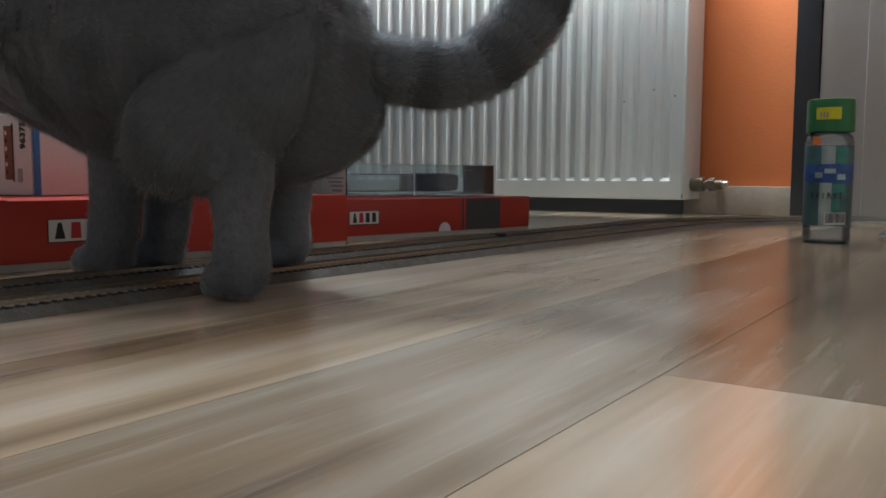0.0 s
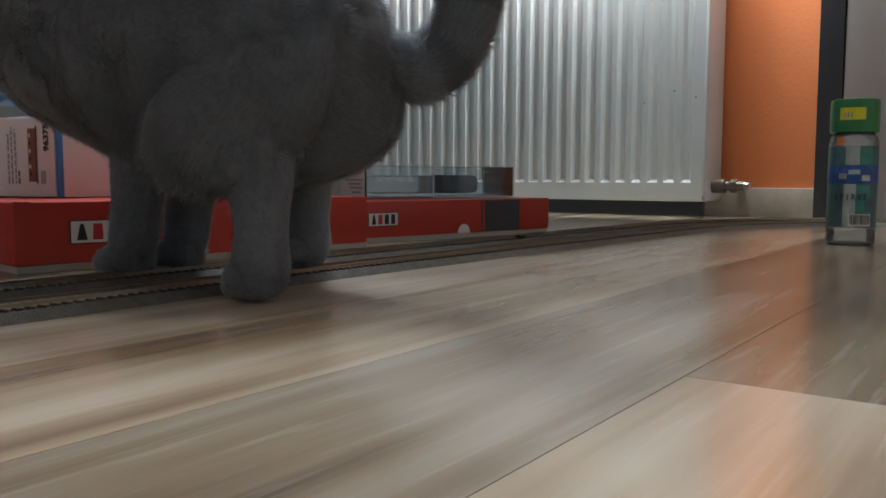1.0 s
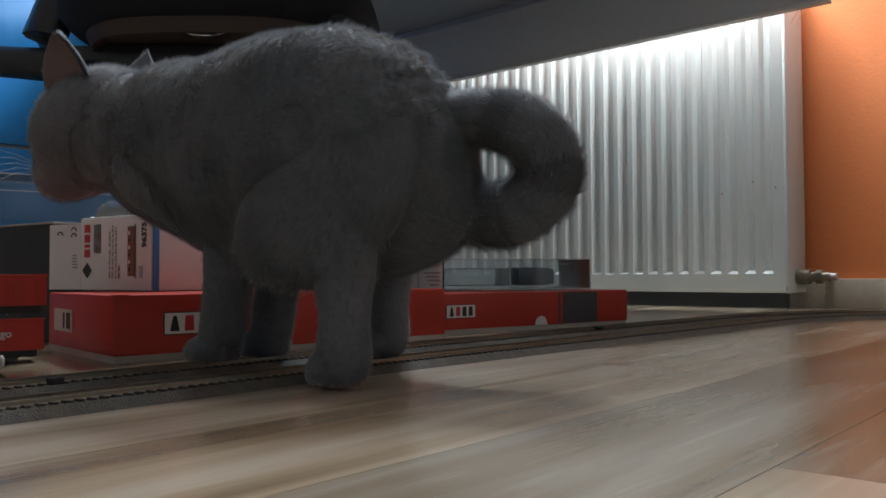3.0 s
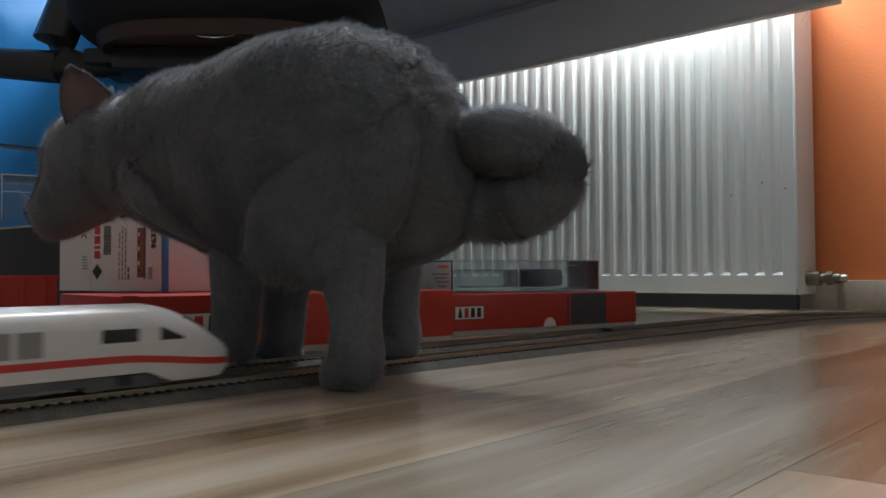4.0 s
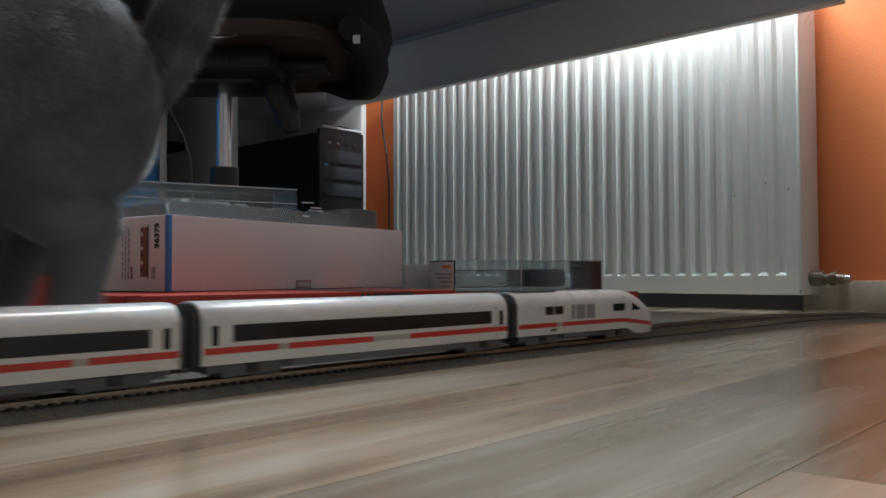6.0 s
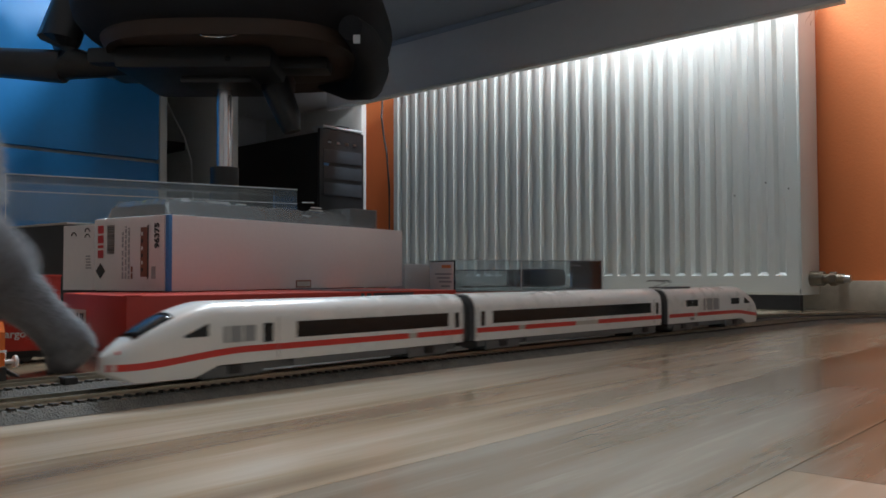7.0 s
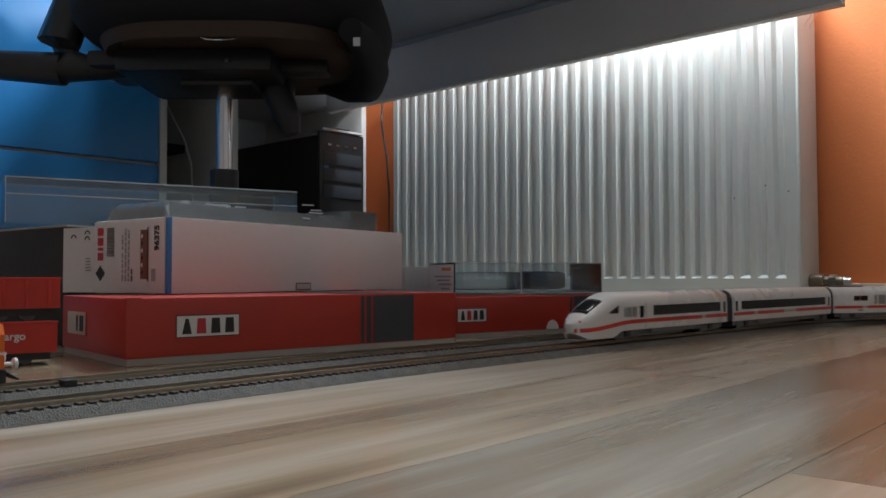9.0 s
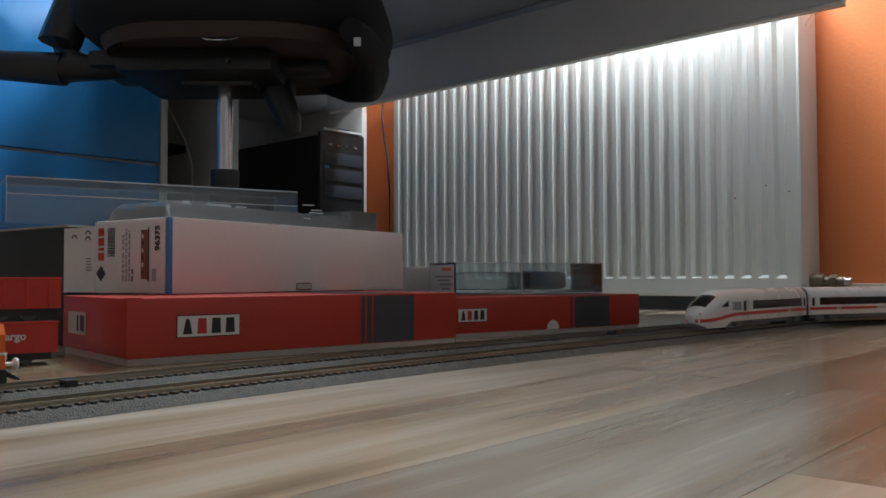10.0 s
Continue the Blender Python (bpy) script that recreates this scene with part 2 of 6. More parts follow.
def part(name, bm, mat, parent=None, label="", smooth=False, m=None):
    """Link a bmesh as one mesh object under a thing or part."""
    me = bpy.data.meshes.new(name)
    bmesh.ops.recalc_face_normals(bm, faces=bm.faces)
    bm.to_mesh(me)
    bm.free()
    for one in (mat if isinstance(mat, (list, tuple)) else [mat]):
        me.materials.append(one)
    if smooth:
        me.polygons.foreach_set("use_smooth", [True] * len(me.polygons))
        try:
            me.set_sharp_from_angle(angle=radians(40))
        except AttributeError:
            pass
    ob = new(name, me)
    if parent is not None:
        ob.parent = parent
    if m is not None:
        ob.matrix_basis = m
    if label:
        ob["label"] = label
    return ob


def box_part(name, dims, mat, parent=None, bevel=0.0, label="", m=None):
    bm = bmesh.new()
    box(bm, *dims, bevel)
    return part(name, bm, mat, parent, label, smooth=bevel > 0, m=m)


def empty(name, m, label, category, group=""):
    ob = new(name)
    ob.empty_display_size = 0.05
    ob.matrix_basis = m
    return tagged(ob, label, category, group)


def letters(text, size, mat, parent, m, name="lettering", depth=0.0002, bold=0.0, width=1.0, label=""):
    """Words in the built-in font, made into a mesh."""
    cu = bpy.data.curves.new(name, "FONT")
    cu.body, cu.size, cu.extrude, cu.offset, cu.align_x, cu.align_y = text, size, depth, bold, "CENTER", "CENTER"
    cu.resolution_u = 3
    tmp = bpy.data.objects.new("tmp", cu)
    scene.collection.objects.link(tmp)
    dg = bpy.context.evaluated_depsgraph_get()
    me = bpy.data.meshes.new_from_object(tmp.evaluated_get(dg))
    bpy.data.objects.remove(tmp)
    bpy.data.curves.remove(cu)
    me.transform(Matrix.Diagonal((width, 1, 1, 1)))
    me.materials.clear()
    me.materials.append(mat)
    ob = new(name, me)
    ob.parent = parent
    ob.matrix_basis = m
    if label:
        ob["label"] = label
    return ob


# ---- room ----
WALL_Y, FACE_Y = 1.67, 1.552
WEST, EAST, SOUTH, TOP = -2.35, 1.6, -2.2, 2.5


def build_room():
    floor = box_part("floor", (WEST - 0.1, EAST + 0.1, SOUTH - 0.1, WALL_Y + 0.1, -0.05, -0.009), SUBFLOOR)
    tagged(floor, "pale greyed oak laminate floor in long narrow boards", "floor", kind="structure")
    n = box_part("wall_north", (WEST, EAST, WALL_Y, WALL_Y + 0.12, -0.02, TOP), ORANGE)
    tagged(n, "plain orange painted wall behind the radiator", "wall", kind="structure")
    for name, dims in (("wall_west", (WEST - 0.12, WEST, SOUTH, WALL_Y + 0.12, -0.02, TOP)), ("wall_south", (WEST - 0.12, EAST, SOUTH - 0.12, SOUTH, -0.02, TOP)), ("wall_east", (EAST, EAST + 0.12, SOUTH - 0.12, WALL_Y + 0.12, -0.02, TOP))):
        tagged(box_part(name, dims, WALL_WHITE), "plain off-white painted room wall", "wall", kind="structure")
    c = box_part("ceiling", (WEST - 0.12, EAST + 0.12, SOUTH - 0.12, WALL_Y + 0.12, TOP + 0.002, TOP + 0.1), CEILING)
    tagged(c, "plain white ceiling of the room", "ceiling", kind="structure")
    for i, (a, b) in enumerate(((WEST, -1.2), (-1.2, -0.331))):
        bb = box_part("baseboard", (a, b - 0.001, WALL_Y - 0.012, WALL_Y - 0.001, 0.0, 0.056), STONE, bevel=0.002)
        if i == 0:
            # added strip, coloured dark so the gap under the radiator reads black
            d = box_part("baseboard", (-1.58, -0.530, WALL_Y - 0.075, WALL_Y - 0.055, 0.0, 0.040), DARK_TRIM, bevel=0.002)
            tagged(d, "dark strip added on the floor to blacken the gap under the radiator", "baseboard", kind="structure")
        tagged(bb, "low beige stone-look skirting along the orange wall", "baseboard", kind="structure")


def build_planks():
    """Laminate boards along y; joints at x = -0.213 and -0.105."""
    floor = bpy.data.objects["floor"]
    w = 0.108
    rng = random.Random(4)
    i0 = int((WEST + 0.213) / w) - 1
    shared = {}
    for i in range(i0, 18):
        x0 = -0.213 + i * w
        if x0 > EAST or x0 + w < WEST:
            continue
        length = 1.28
        y = SOUTH - rng.random() * length
        if i == 1:
            y = 0.30 - 2 * length
        if i == 0:
            y = 0.92 - 3 * length
        if i == -1:
            y = 0.55 - 3 * length
        while y < WALL_Y:
            # boards are cut where they meet the walls
            lo_y, hi_y = max(0.0, SOUTH - y), min(length, WALL_Y - y)
            if hi_y - lo_y < 0.01:
                y += length
                continue
            cut = round(lo_y, 3), round(hi_y, 3)
            me = shared.get(cut)
            if me is None:
                bm = bmesh.new()
                g = 0.0001
                vs = [bm.verts.new(p) for p in ((g, lo_y + g, -0.0008), (w - g, lo_y + g, -0.0008), (w - g, hi_y - g, -0.0008), (g, hi_y - g, -0.0008))]
                e = 0.0002
                up = [bm.verts.new(p) for p in ((e, lo_y + e, 0), (w - e, lo_y + e, 0), (w - e, hi_y - e, 0), (e, hi_y - e, 0))]
                lo = [bm.verts.new((v.co.x, v.co.y, -0.009)) for v in vs]
                bm.faces.new(up)
                for k in range(4):
                    j = (k + 1) % 4
                    bm.faces.new((vs[k], vs[j], up[j], up[k]))
                    bm.faces.new((lo[k], lo[j], vs[j], vs[k]))
                bm.faces.new(lo[::-1])
                me = bpy.data.meshes.new("floor_board")
                bmesh.ops.recalc_face_normals(bm, faces=bm.faces)
                bm.to_mesh(me)
                bm.free()
                me.materials.append(LAMINATE)
                shared[cut] = me
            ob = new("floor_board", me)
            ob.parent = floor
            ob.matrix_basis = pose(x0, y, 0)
            tone = rng.uniform(0.36, 0.62)
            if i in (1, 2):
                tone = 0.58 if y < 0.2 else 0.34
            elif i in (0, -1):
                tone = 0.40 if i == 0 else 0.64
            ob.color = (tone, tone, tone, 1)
            y += length


def build_radiator():
    """Panel radiator: recessed channels 33 mm apart, side cover, grille, valve."""
    x0, x1, z0, z1 = -1.575, -0.516, 0.030, 0.630
    r = empty("radiator", pose((x0 + x1) / 2, FACE_Y, z0), "white enamelled panel radiator with vertical channels on the orange wall", "radiator")
    ox, oy, oz = (x0 + x1) / 2, FACE_Y, z0
    bm = bmesh.new()
    pitch, wide, deep, inset = 0.03333, 0.0215, 0.0095, 0.0055
    zb, zt = 0.066 - oz, z1 - oz - 0.036
    h = z1 - z0
    q = lambda pts: bm.faces.new([bm.verts.new(p) for p in pts])
    first = -0.560
    n = 0
    right = x1 - ox
    while True:
        a = first - n * pitch - ox
        if a < x0 - ox + 0.012:
            break
        b = a + wide
        q(((b, 0, zb), (right, 0, zb), (right, 0, zt), (b, 0, zt)))
        A, B = a + inset, b - inset
        Zb, Zt = zb + 0.006, zt - 0.006
        q(((a, 0, zb), (b, 0, zb), (B, deep, Zb), (A, deep, Zb)))
        q(((A, deep, Zt), (B, deep, Zt), (b, 0, zt), (a, 0, zt)))
        q(((a, 0, zb), (A, deep, Zb), (A, deep, Zt), (a, 0, zt)))
        q(((B, deep, Zb), (b, 0, zb), (b, 0, zt), (B, deep, Zt)))
        q(((A, deep, Zb), (B, deep, Zb), (B, deep, Zt), (A, deep, Zt)))
        right = a
        n += 1
    L, R = x0 - ox, x1 - ox
    q(((L, 0, zb), (right, 0, zb), (right, 0, zt), (L, 0, zt)))
    q(((L, 0, 0.004), (R, 0, 0.004), (R, 0, zb), (L, 0, zb)))
    q(((L, 0, zt), (R, 0, zt), (R, 0, h), (L, 0, h)))
    q(((L, 0.004, 0), (R, 0.004, 0), (R, 0, 0.004), (L, 0, 0.004)))
    bmesh.ops.remove_doubles(bm, verts=bm.verts, dist=1e-5)
    ob = part("front_panel", bm, RADIATOR, r)
    sol = ob.modifiers.new("thick", "SOLIDIFY")
    sol.thickness, sol.offset = 0.0015, -1
    for a, b in ((R + 0.0005, R + 0.004), (L - 0.004, L - 0.0005)):
        box_part("side_cover", (a, b, 0.003, 0.100, 0.0, h), RADIATOR, r, 0.001, "plain enamelled side cover")
    bm = bmesh.new()
    box(bm, L, R, 0.088, 0.100, 0.0, h, 0.002)
    part("rear_panel", bm, RADIATOR, r)
    bm = bmesh.new()
    for k in range(52):
        u = L + 0.006 + k * (R - L - 0.012) / 52
        box(bm, u, u + 0.004, 0.004, 0.098, h - 0.004, h, 0)
    part("top_grille", bm, RADIATOR, r, "slotted top grille")
    for k in (0.25, 0.75):
        box_part("wall_bracket", (L + (R - L) * k, L + (R - L) * k + 0.03, 0.1005, WALL_Y - oy - 0.001, 0.3, 0.5), RADIATOR, r, 0.002)
    # valve at the lower corner
    vx, vz = R + 0.008, 0.060 - oz
    bm = bmesh.new()
    rod(bm, (vx - 0.004, 0.05, vz), (vx + 0.020, 0.05, vz), 0.014)
    rod(bm, (vx + 0.018, 0.05, vz), (vx + 0.055, 0.05, vz), 0.009)
    rod(bm, (vx + 0.030, 0.05, vz), (vx + 0.042, 0.05, vz), 0.013, seg=6)
    rod(bm, (vx + 0.036, 0.05, vz), (vx + 0.036, WALL_Y - oy - 0.002, vz), 0.008)
    v = part("valve", bm, BRASS_OLD, r, "tarnished brass lockshield valve", smooth=True)
    bm = bmesh.new()
    rod(bm, (vx + 0.055, 0.05, vz), (vx + 0.066, 0.05, vz), 0.007)
    part("valve_cap", bm, STEEL, v, smooth=True)
    for dx, dz in ((-0.018, 0.196), (-0.06, 0.21), (-0.12, 0.19)):
        box_part("paint_chip", (R + dx, R + dx + 0.0025, -0.0006, 0.0003, dz, dz + 0.0025), PRINT_BLACK, r, 0, "small dark paint chip")


def build_corner():
    """Dark post and pale tall cupboard to the right of the orange wall."""
    t = box_part("trim", (-0.324, -0.284, WALL_Y - 0.10, WALL_Y - 0.001, 0.0, TOP - 0.01), DARK_TRIM, bevel=0.003)
    tagged(t, "dark anthracite upright trim beside the orange wall", "trim", kind="structure")
    c = empty("tall_cupboard", pose(-0.282, WALL_Y - 0.002, 0), "tall plain off-white cupboard beside the dark trim", "cupboard")
    box_part("side_panel", (0.0, 0.072, -0.095, 0, 0, 2.2), CUPBOARD, c, 0.002)
    box_part("cupboard_door", (0.074, 0.60, -0.115, -0.02, 0.003, 2.2), CUPBOARD, c, 0.003, "pale glossy cupboard door")


def build_desk():
    """Desk over the radiator's front: top board, hanging back apron, joint strip."""
    d = empty("desk", pose(-1.0, 1.45, 0), "grey desk with a hanging back apron in front of the radiator", "desk")
    ox, oy = -1.0, 1.45
    l, r = -1.735, -0.405
    box_part("desktop", (l - ox, r - ox, -0.62, 0.03, 0.665, 0.69), DESK_UNDER, d, 0.002, "grey-blue desktop seen from below")
    box_part("back_apron", (l - ox, r - ox, 0.0, 0.018, 0.530, 0.6645), GREY_BOARD, d, 0.0015, "pale grey hanging apron board")
    box_part("edge_strip", (l - ox, r - ox, -0.0005, 0.0185, 0.524, 0.5295), EDGE_WHITE, d, 0.0008, "pale edge strip with a dark seam")
    box_part("seam", (l - ox, r - ox, -0.004, -0.0005, 0.652, 0.6645), DESK_UNDER, d, 0.0008, "dark rail along the joint")
    for k, x in enumerate((r - 0.05, r - 0.058, r - 0.044)):
        bm = bmesh.new()
        tube(bm, [(x - ox + 0.006 * math.sin(j * 1.3 + k), 0.01, 0.524 - j * 0.007) for j in range(5 - k)], 0.0003, 4)
        part("loose_thread", bm, CARD_EDGE, d)


def build_drawers():
    """Blue drawer chest whose fronts stand in the plane x = -1.739."""
    X = -1.739
    c = empty("drawer_chest", pose(X, 0.55, 0), "tall chest with bright blue drawer fronts and white side", "drawer chest")
    y0, y1 = 0.10, 0.957
    box_part("carcass", (-0.45, -0.020, y0 - 0.55, y1 - 0.55, 0, 1.1), EDGE_WHITE, c, 0.001)
    zs = [0.03, 0.158, 0.332, 0.509, 0.69, 0.87, 1.05]
    for a, b in zip(zs, zs[1:]):
        f = box_part("drawer_front", (-0.018, 0.0, y0 - 0.55 + 0.002, y1 - 0.55 - 0.002, a + 0.004, b - 0.004), BLUE, c, 0.0015, "blue lacquered drawer front")
        if b > 0.6:
            box_part("drawer_handle", (0.0005, 0.012, -0.25, -0.05, (a + b) / 2 - 0.012, (a + b) / 2 + 0.012), LIME, f, 0.003, "lime green handle")
    box_part("side_edge", (-0.449, 0.0005, y1 - 0.55 + 0.0008, y1 - 0.55 + 0.018, 0, 1.1), EDGE_WHITE, c, 0.001)


def build_shelf_unit():
    """Open compartments under the desk's wing: three uprights, back and top."""
    X = -1.739
    s = empty("desk_pedestal", pose(X, 1.28, 0), "open white desk pedestal with dark compartments", "desk pedestal")
    for y0, y1 in ((1.14, 1.168), (1.584, 1.602)):
        box_part("upright", (-0.46, 0.0, y0 - 1.28, y1 - 1.28, 0, 0.575), EDGE_WHITE, s, 0.001)
    box_part("back_board", (-0.48, -0.462, 0.978 - 1.28, 1.602 - 1.28, 0, 0.575), GREY_BOARD, s)
    box_part("top_board", (-0.48, 0.01, 0.978 - 1.28, 1.602 - 1.28, 0.576, 0.60), GREY_BOARD, s, 0.001)
    # added shelf; its black colour stands in for the compartment's shade
    box_part("shelf", (-0.46, -0.20, 0.978 - 1.28, 1.139 - 1.28, 0.40, 0.42), RECESS_SHADE, s)


def build_pc():
    X = -1.70
    p = empty("computer_tower", pose(X, 1.48, 0), "black computer tower with a glossy silver top panel", "computer")
    y0, y1, top = -0.083, 0.078, 0.455
    box_part("case", (-0.42, -0.012, y0, y1, 0.012, top), BLACK_PLASTIC, p, 0.004)
    f = box_part("front_panel", (-0.0115, 0.0, y0, y1, 0.012, top + 0.012), BLACK_PLASTIC, p, 0.006)
    bm = bmesh.new()
    box(bm, -0.05, 0.003, y0 + 0.01, y1 - 0.01, top + 0.0125, top + 0.02, 0.003)
    part("top_panel", bm, GREY_BOARD, p, "silver control panel on the top edge")
    box_part("badge", (-0.03, 0.004, -0.02, 0.02, top + 0.0205, top + 0.023), BLACK_PLASTIC, p, 0.001)
    for k in range(4):
        box_part("port", (0.0005, 0.002, -0.055 + k * 0.03, -0.043 + k * 0.03, top - 0.028, top - 0.022), CHROME, p)
    for z in (0.41, 0.365, 0.32):
        box_part("drive_bay", (0.0003, 0.003, y0 + 0.012, y1 - 0.012, z - 0.034, z), DARK_TRIM, p, 0.001)
    box_part("sticker", (0.0005, 0.002, y0 + 0.014, y0 + 0.030, 0.35, 0.372), PRINT_BLUE, f)
    for x in (-0.38, -0.05):
        for y in (y0 + 0.015, y1 - 0.03):
            box_part("foot", (x, x + 0.03, y, y + 0.015, 0.0, 0.0115), BLACK_PLASTIC, p)


def build_chair():
    """Office chair seen from below: seat pan, cushion, tilt box, gas lift, arms, star base."""
    cx, cy = -1.278, 0.870
    c = empty("office_chair", pose(cx, cy, 0, 0, 0, 42), "black fabric office chair with a gas lift", "office chair")

    def pad(rx, ry, z0, z1, p=3.2, bulge=0.02):
        bm = bmesh.new()
        n = 48
        rings = []
        for zz, s in ((z0, 0.86), (z0 + 0.012, 0.95), (z0 + 0.03, 1.0), ((z0 + z1) / 2, 1.02), (z1 - 0.02, 0.98), (z1, 0.85)):
            ring = []
            for k in range(n):
                t = 2 * math.pi * k / n
                ct, st = math.cos(t), math.sin(t)
                ring.append((math.copysign(abs(ct) ** (2 / p), ct) * rx * s, math.copysign(abs(st) ** (2 / p), st) * ry * s, zz))
            rings.append(ring)
        loft(bm, rings)
        return bm
    part("seat", pad(0.268, 0.25, 0.425, 0.53), BLACK_FABRIC, c, "black padded seat", smooth=True, m=pose(0, 0, 0.05))
    part("seat_pan", pad(0.222, 0.218, 0.418, 0.4245), PLY, c, "brown seat underside", smooth=True, m=pose(0, 0, 0.05))
    bm = bmesh.new()
    box(bm, -0.20, 0.075, -0.11, 0.13, 0.376, 0.4175, 0.014)
    box(bm, -0.10, 0.03, -0.06, 0.06, 0.362, 0.378, 0.008)
    box(bm, -0.25, -0.17, -0.10, 0.06, 0.388, 0.4175, 0.010)
    box(bm, -0.18, 0.16, -0.03, 0.03, 0.395, 0.4175, 0.006)
    part("tilt_box", bm, BLACK_PLASTIC, c, smooth=True, m=pose(0, 0, 0.05))
    bm = bmesh.new()
    tube(bm, [(0.10, 0.205, 0.425), (0.17, 0.19, 0.415), (0.215, 0.14, 0.410), (0.232, 0.05, 0.412), (0.240, -0.05, 0.416), (0.236, -0.15, 0.414), (0.222, -0.215, 0.414)], [0.012, 0.030, 0.036, 0.034, 0.030, 0.026, 0.020], 14)
    part("front_roll", bm, BLACK_FABRIC, c, "rolled padded front edge", smooth=True, m=pose(0, 0, 0.05))
    bm = bmesh.new()
    rod(bm, (-0.035, 0, 0.265), (-0.035, 0, 0.423), 0.0145, seg=24)
    part("gas_lift", bm, CHROME, c, "chrome gas lift rod", smooth=True)
    bm = bmesh.new()
    rod(bm, (-0.035, 0, 0.07), (-0.035, 0, 0.268), 0.026, seg=24)
    part("lift_sleeve", bm, BLACK_PLASTIC, c, smooth=True)
    bm = bmesh.new()
    tube(bm, [(0.045, 0.03, 0.40), (0.060, 0.03, 0.36), (0.078, 0.03, 0.315), (0.085, 0.03, 0.29)], [0.03, 0.027, 0.024, 0.016], 12)
    part("lever", bm, BLACK_PLASTIC, c, smooth=True, m=pose(0, 0, 0.05))
    for k in range(5):
        a = 2 * math.pi * k / 5 + 0.5
        bm = bmesh.new()
        tube(bm, [(-0.035 + r * math.cos(a), r * math.sin(a), z) for r, z in ((0.02, 0.10), (0.12, 0.095), (0.25, 0.07))], [0.03, 0.024, 0.016], 10)
        leg = part("base_leg", bm, BLACK_PLASTIC, c, smooth=True)
        bm = bmesh.new()
        x, y = -0.035 + 0.25 * math.cos(a), 0.25 * math.sin(a)
        rod(bm, (x - 0.02, y, 0.027), (x + 0.02, y, 0.027), 0.027)
        part("castor", bm, BLACK_PLASTIC, leg, smooth=True)
    for side in (-1,):
        bm = bmesh.new()
        u = side
        tube(bm, [(u * 0.16, -0.04, 0.452), (u * 0.25, -0.06, 0.444), (u * 0.300, -0.06, 0.446), (u * 0.315, -0.06, 0.49), (u * 0.290, -0.05, 0.57), (u * 0.265, -0.05, 0.66)], [0.02, 0.022, 0.034, 0.036, 0.034, 0.030], 10)
        part("armrest_bracket", bm, BLACK_PLASTIC, c, smooth=True)
        bm = bmesh.new()
        tube(bm, [(u * 0.305, -0.06, 0.442), (u * 0.42, -0.06, 0.450), (u * 0.62, -0.05, 0.456)], [0.030, 0.027, 0.027], 12)
        part("back_arm", bm, BLACK_PLASTIC, c, smooth=True)
        bm = bmesh.new()
        box(bm, u * 0.265 - 0.035, u * 0.265 + 0.035, -0.17, 0.10, 0.65, 0.68, 0.012)
        part("armrest_pad", bm, BLACK_PLASTIC, c, smooth=True)
    bm = bmesh.new()
    tube(bm, [(-0.03, -0.168, 0.4170), (-0.022, -0.172, 0.413), (0.0, -0.174, 0.411), (0.022, -0.172, 0.413), (0.03, -0.168, 0.4170)], 0.0016, 6)
    part("handle_bow", bm, CHROME, c, "thin chrome wire bow", smooth=True, m=pose(0, 0, 0.05))
    bm = bmesh.new()
    rod(bm, (0.0, -0.116, 0.392), (0.0, -0.109, 0.392), 0.005)
    part("bolt", bm, CHROME, c, smooth=True, m=pose(0, 0, 0.05))
    box_part("seat_tag", (0.228, 0.239, -0.231, -0.228, 0.434, 0.447), GREY_BOARD, c, label="small pale tag")


def build_cable():
    bm = bmesh.new()
    pts = [(-1.60, 1.535, 0.56), (-1.60, 1.53, 0.50), (-1.585, 1.525, 0.44), (-1.57, 1.52, 0.40), (-1.565, 1.525, 0.30), (-1.57, 1.53, 0.15), (-1.56, 1.52, 0.05), (-1.50, 1.48, 0.004), (-1.30, 1.40, 0.004)]
    tube(bm, pts, 0.0028, 8)
    tagged(part("cable", bm, BLACK_PLASTIC, smooth=True), "thin black cable hanging beside the radiator", "cable")


build_room()
build_radiator()
build_corner()
build_desk()
build_drawers()
build_shelf_unit()
build_pc()
build_chair()
build_cable()


def build_white_cord():
    bm = bmesh.new()
    tube(bm, [(-1.88, 1.02, 0.575), (-1.87, 1.06, 0.48), (-1.86, 1.09, 0.42), (-1.86, 1.11, 0.36), (-1.86, 1.12, 0.20), (-1.84, 1.12, 0.002)], 0.002, 6)
    tagged(part("cable", bm, EDGE_WHITE, smooth=True), "thin white cord hanging inside the open pedestal", "cord")


build_white_cord()

# ---- model railway track ----
RAIL_TOP, GAP = 0.0085, 0.0765


def track_point(s, off=0.0):
    """Centre line of the front track by its length s; off: metres to the left. Returns x, y, heading from +y to the right."""
    a0, s0, s1, radius = radians(3.6), 0.32, 0.52, 0.471
    x, y = -0.431, min(s, s0)
    if s <= s0:
        h = 0.0
    else:
        n = 24
        h = 0.0
        u = min(s, s1) - s0
        for k in range(n):
            hh = a0 * (u * (k + 0.5) / n) / (s1 - s0)
            x += math.sin(hh) * u / n
            y += math.cos(hh) * u / n
        h = a0 * u / (s1 - s0)
        if s > s1:
            v = min(s - s1, 0.60)
            x += math.sin(a0) * v
            y += math.cos(a0) * v
            h = a0
            if s - s1 > 0.60:
                w = s - s1 - 0.60
                turn = min(w / radius, radians(86))
                x += radius * (math.cos(a0) - math.cos(a0 + turn))
                y += radius * (math.sin(a0 + turn) - math.sin(a0))
                h = a0 + turn
                rest = w - turn * radius
                x += math.sin(h) * rest
                y += math.cos(h) * rest
    return x - off * math.cos(h), y + off * math.sin(h), h


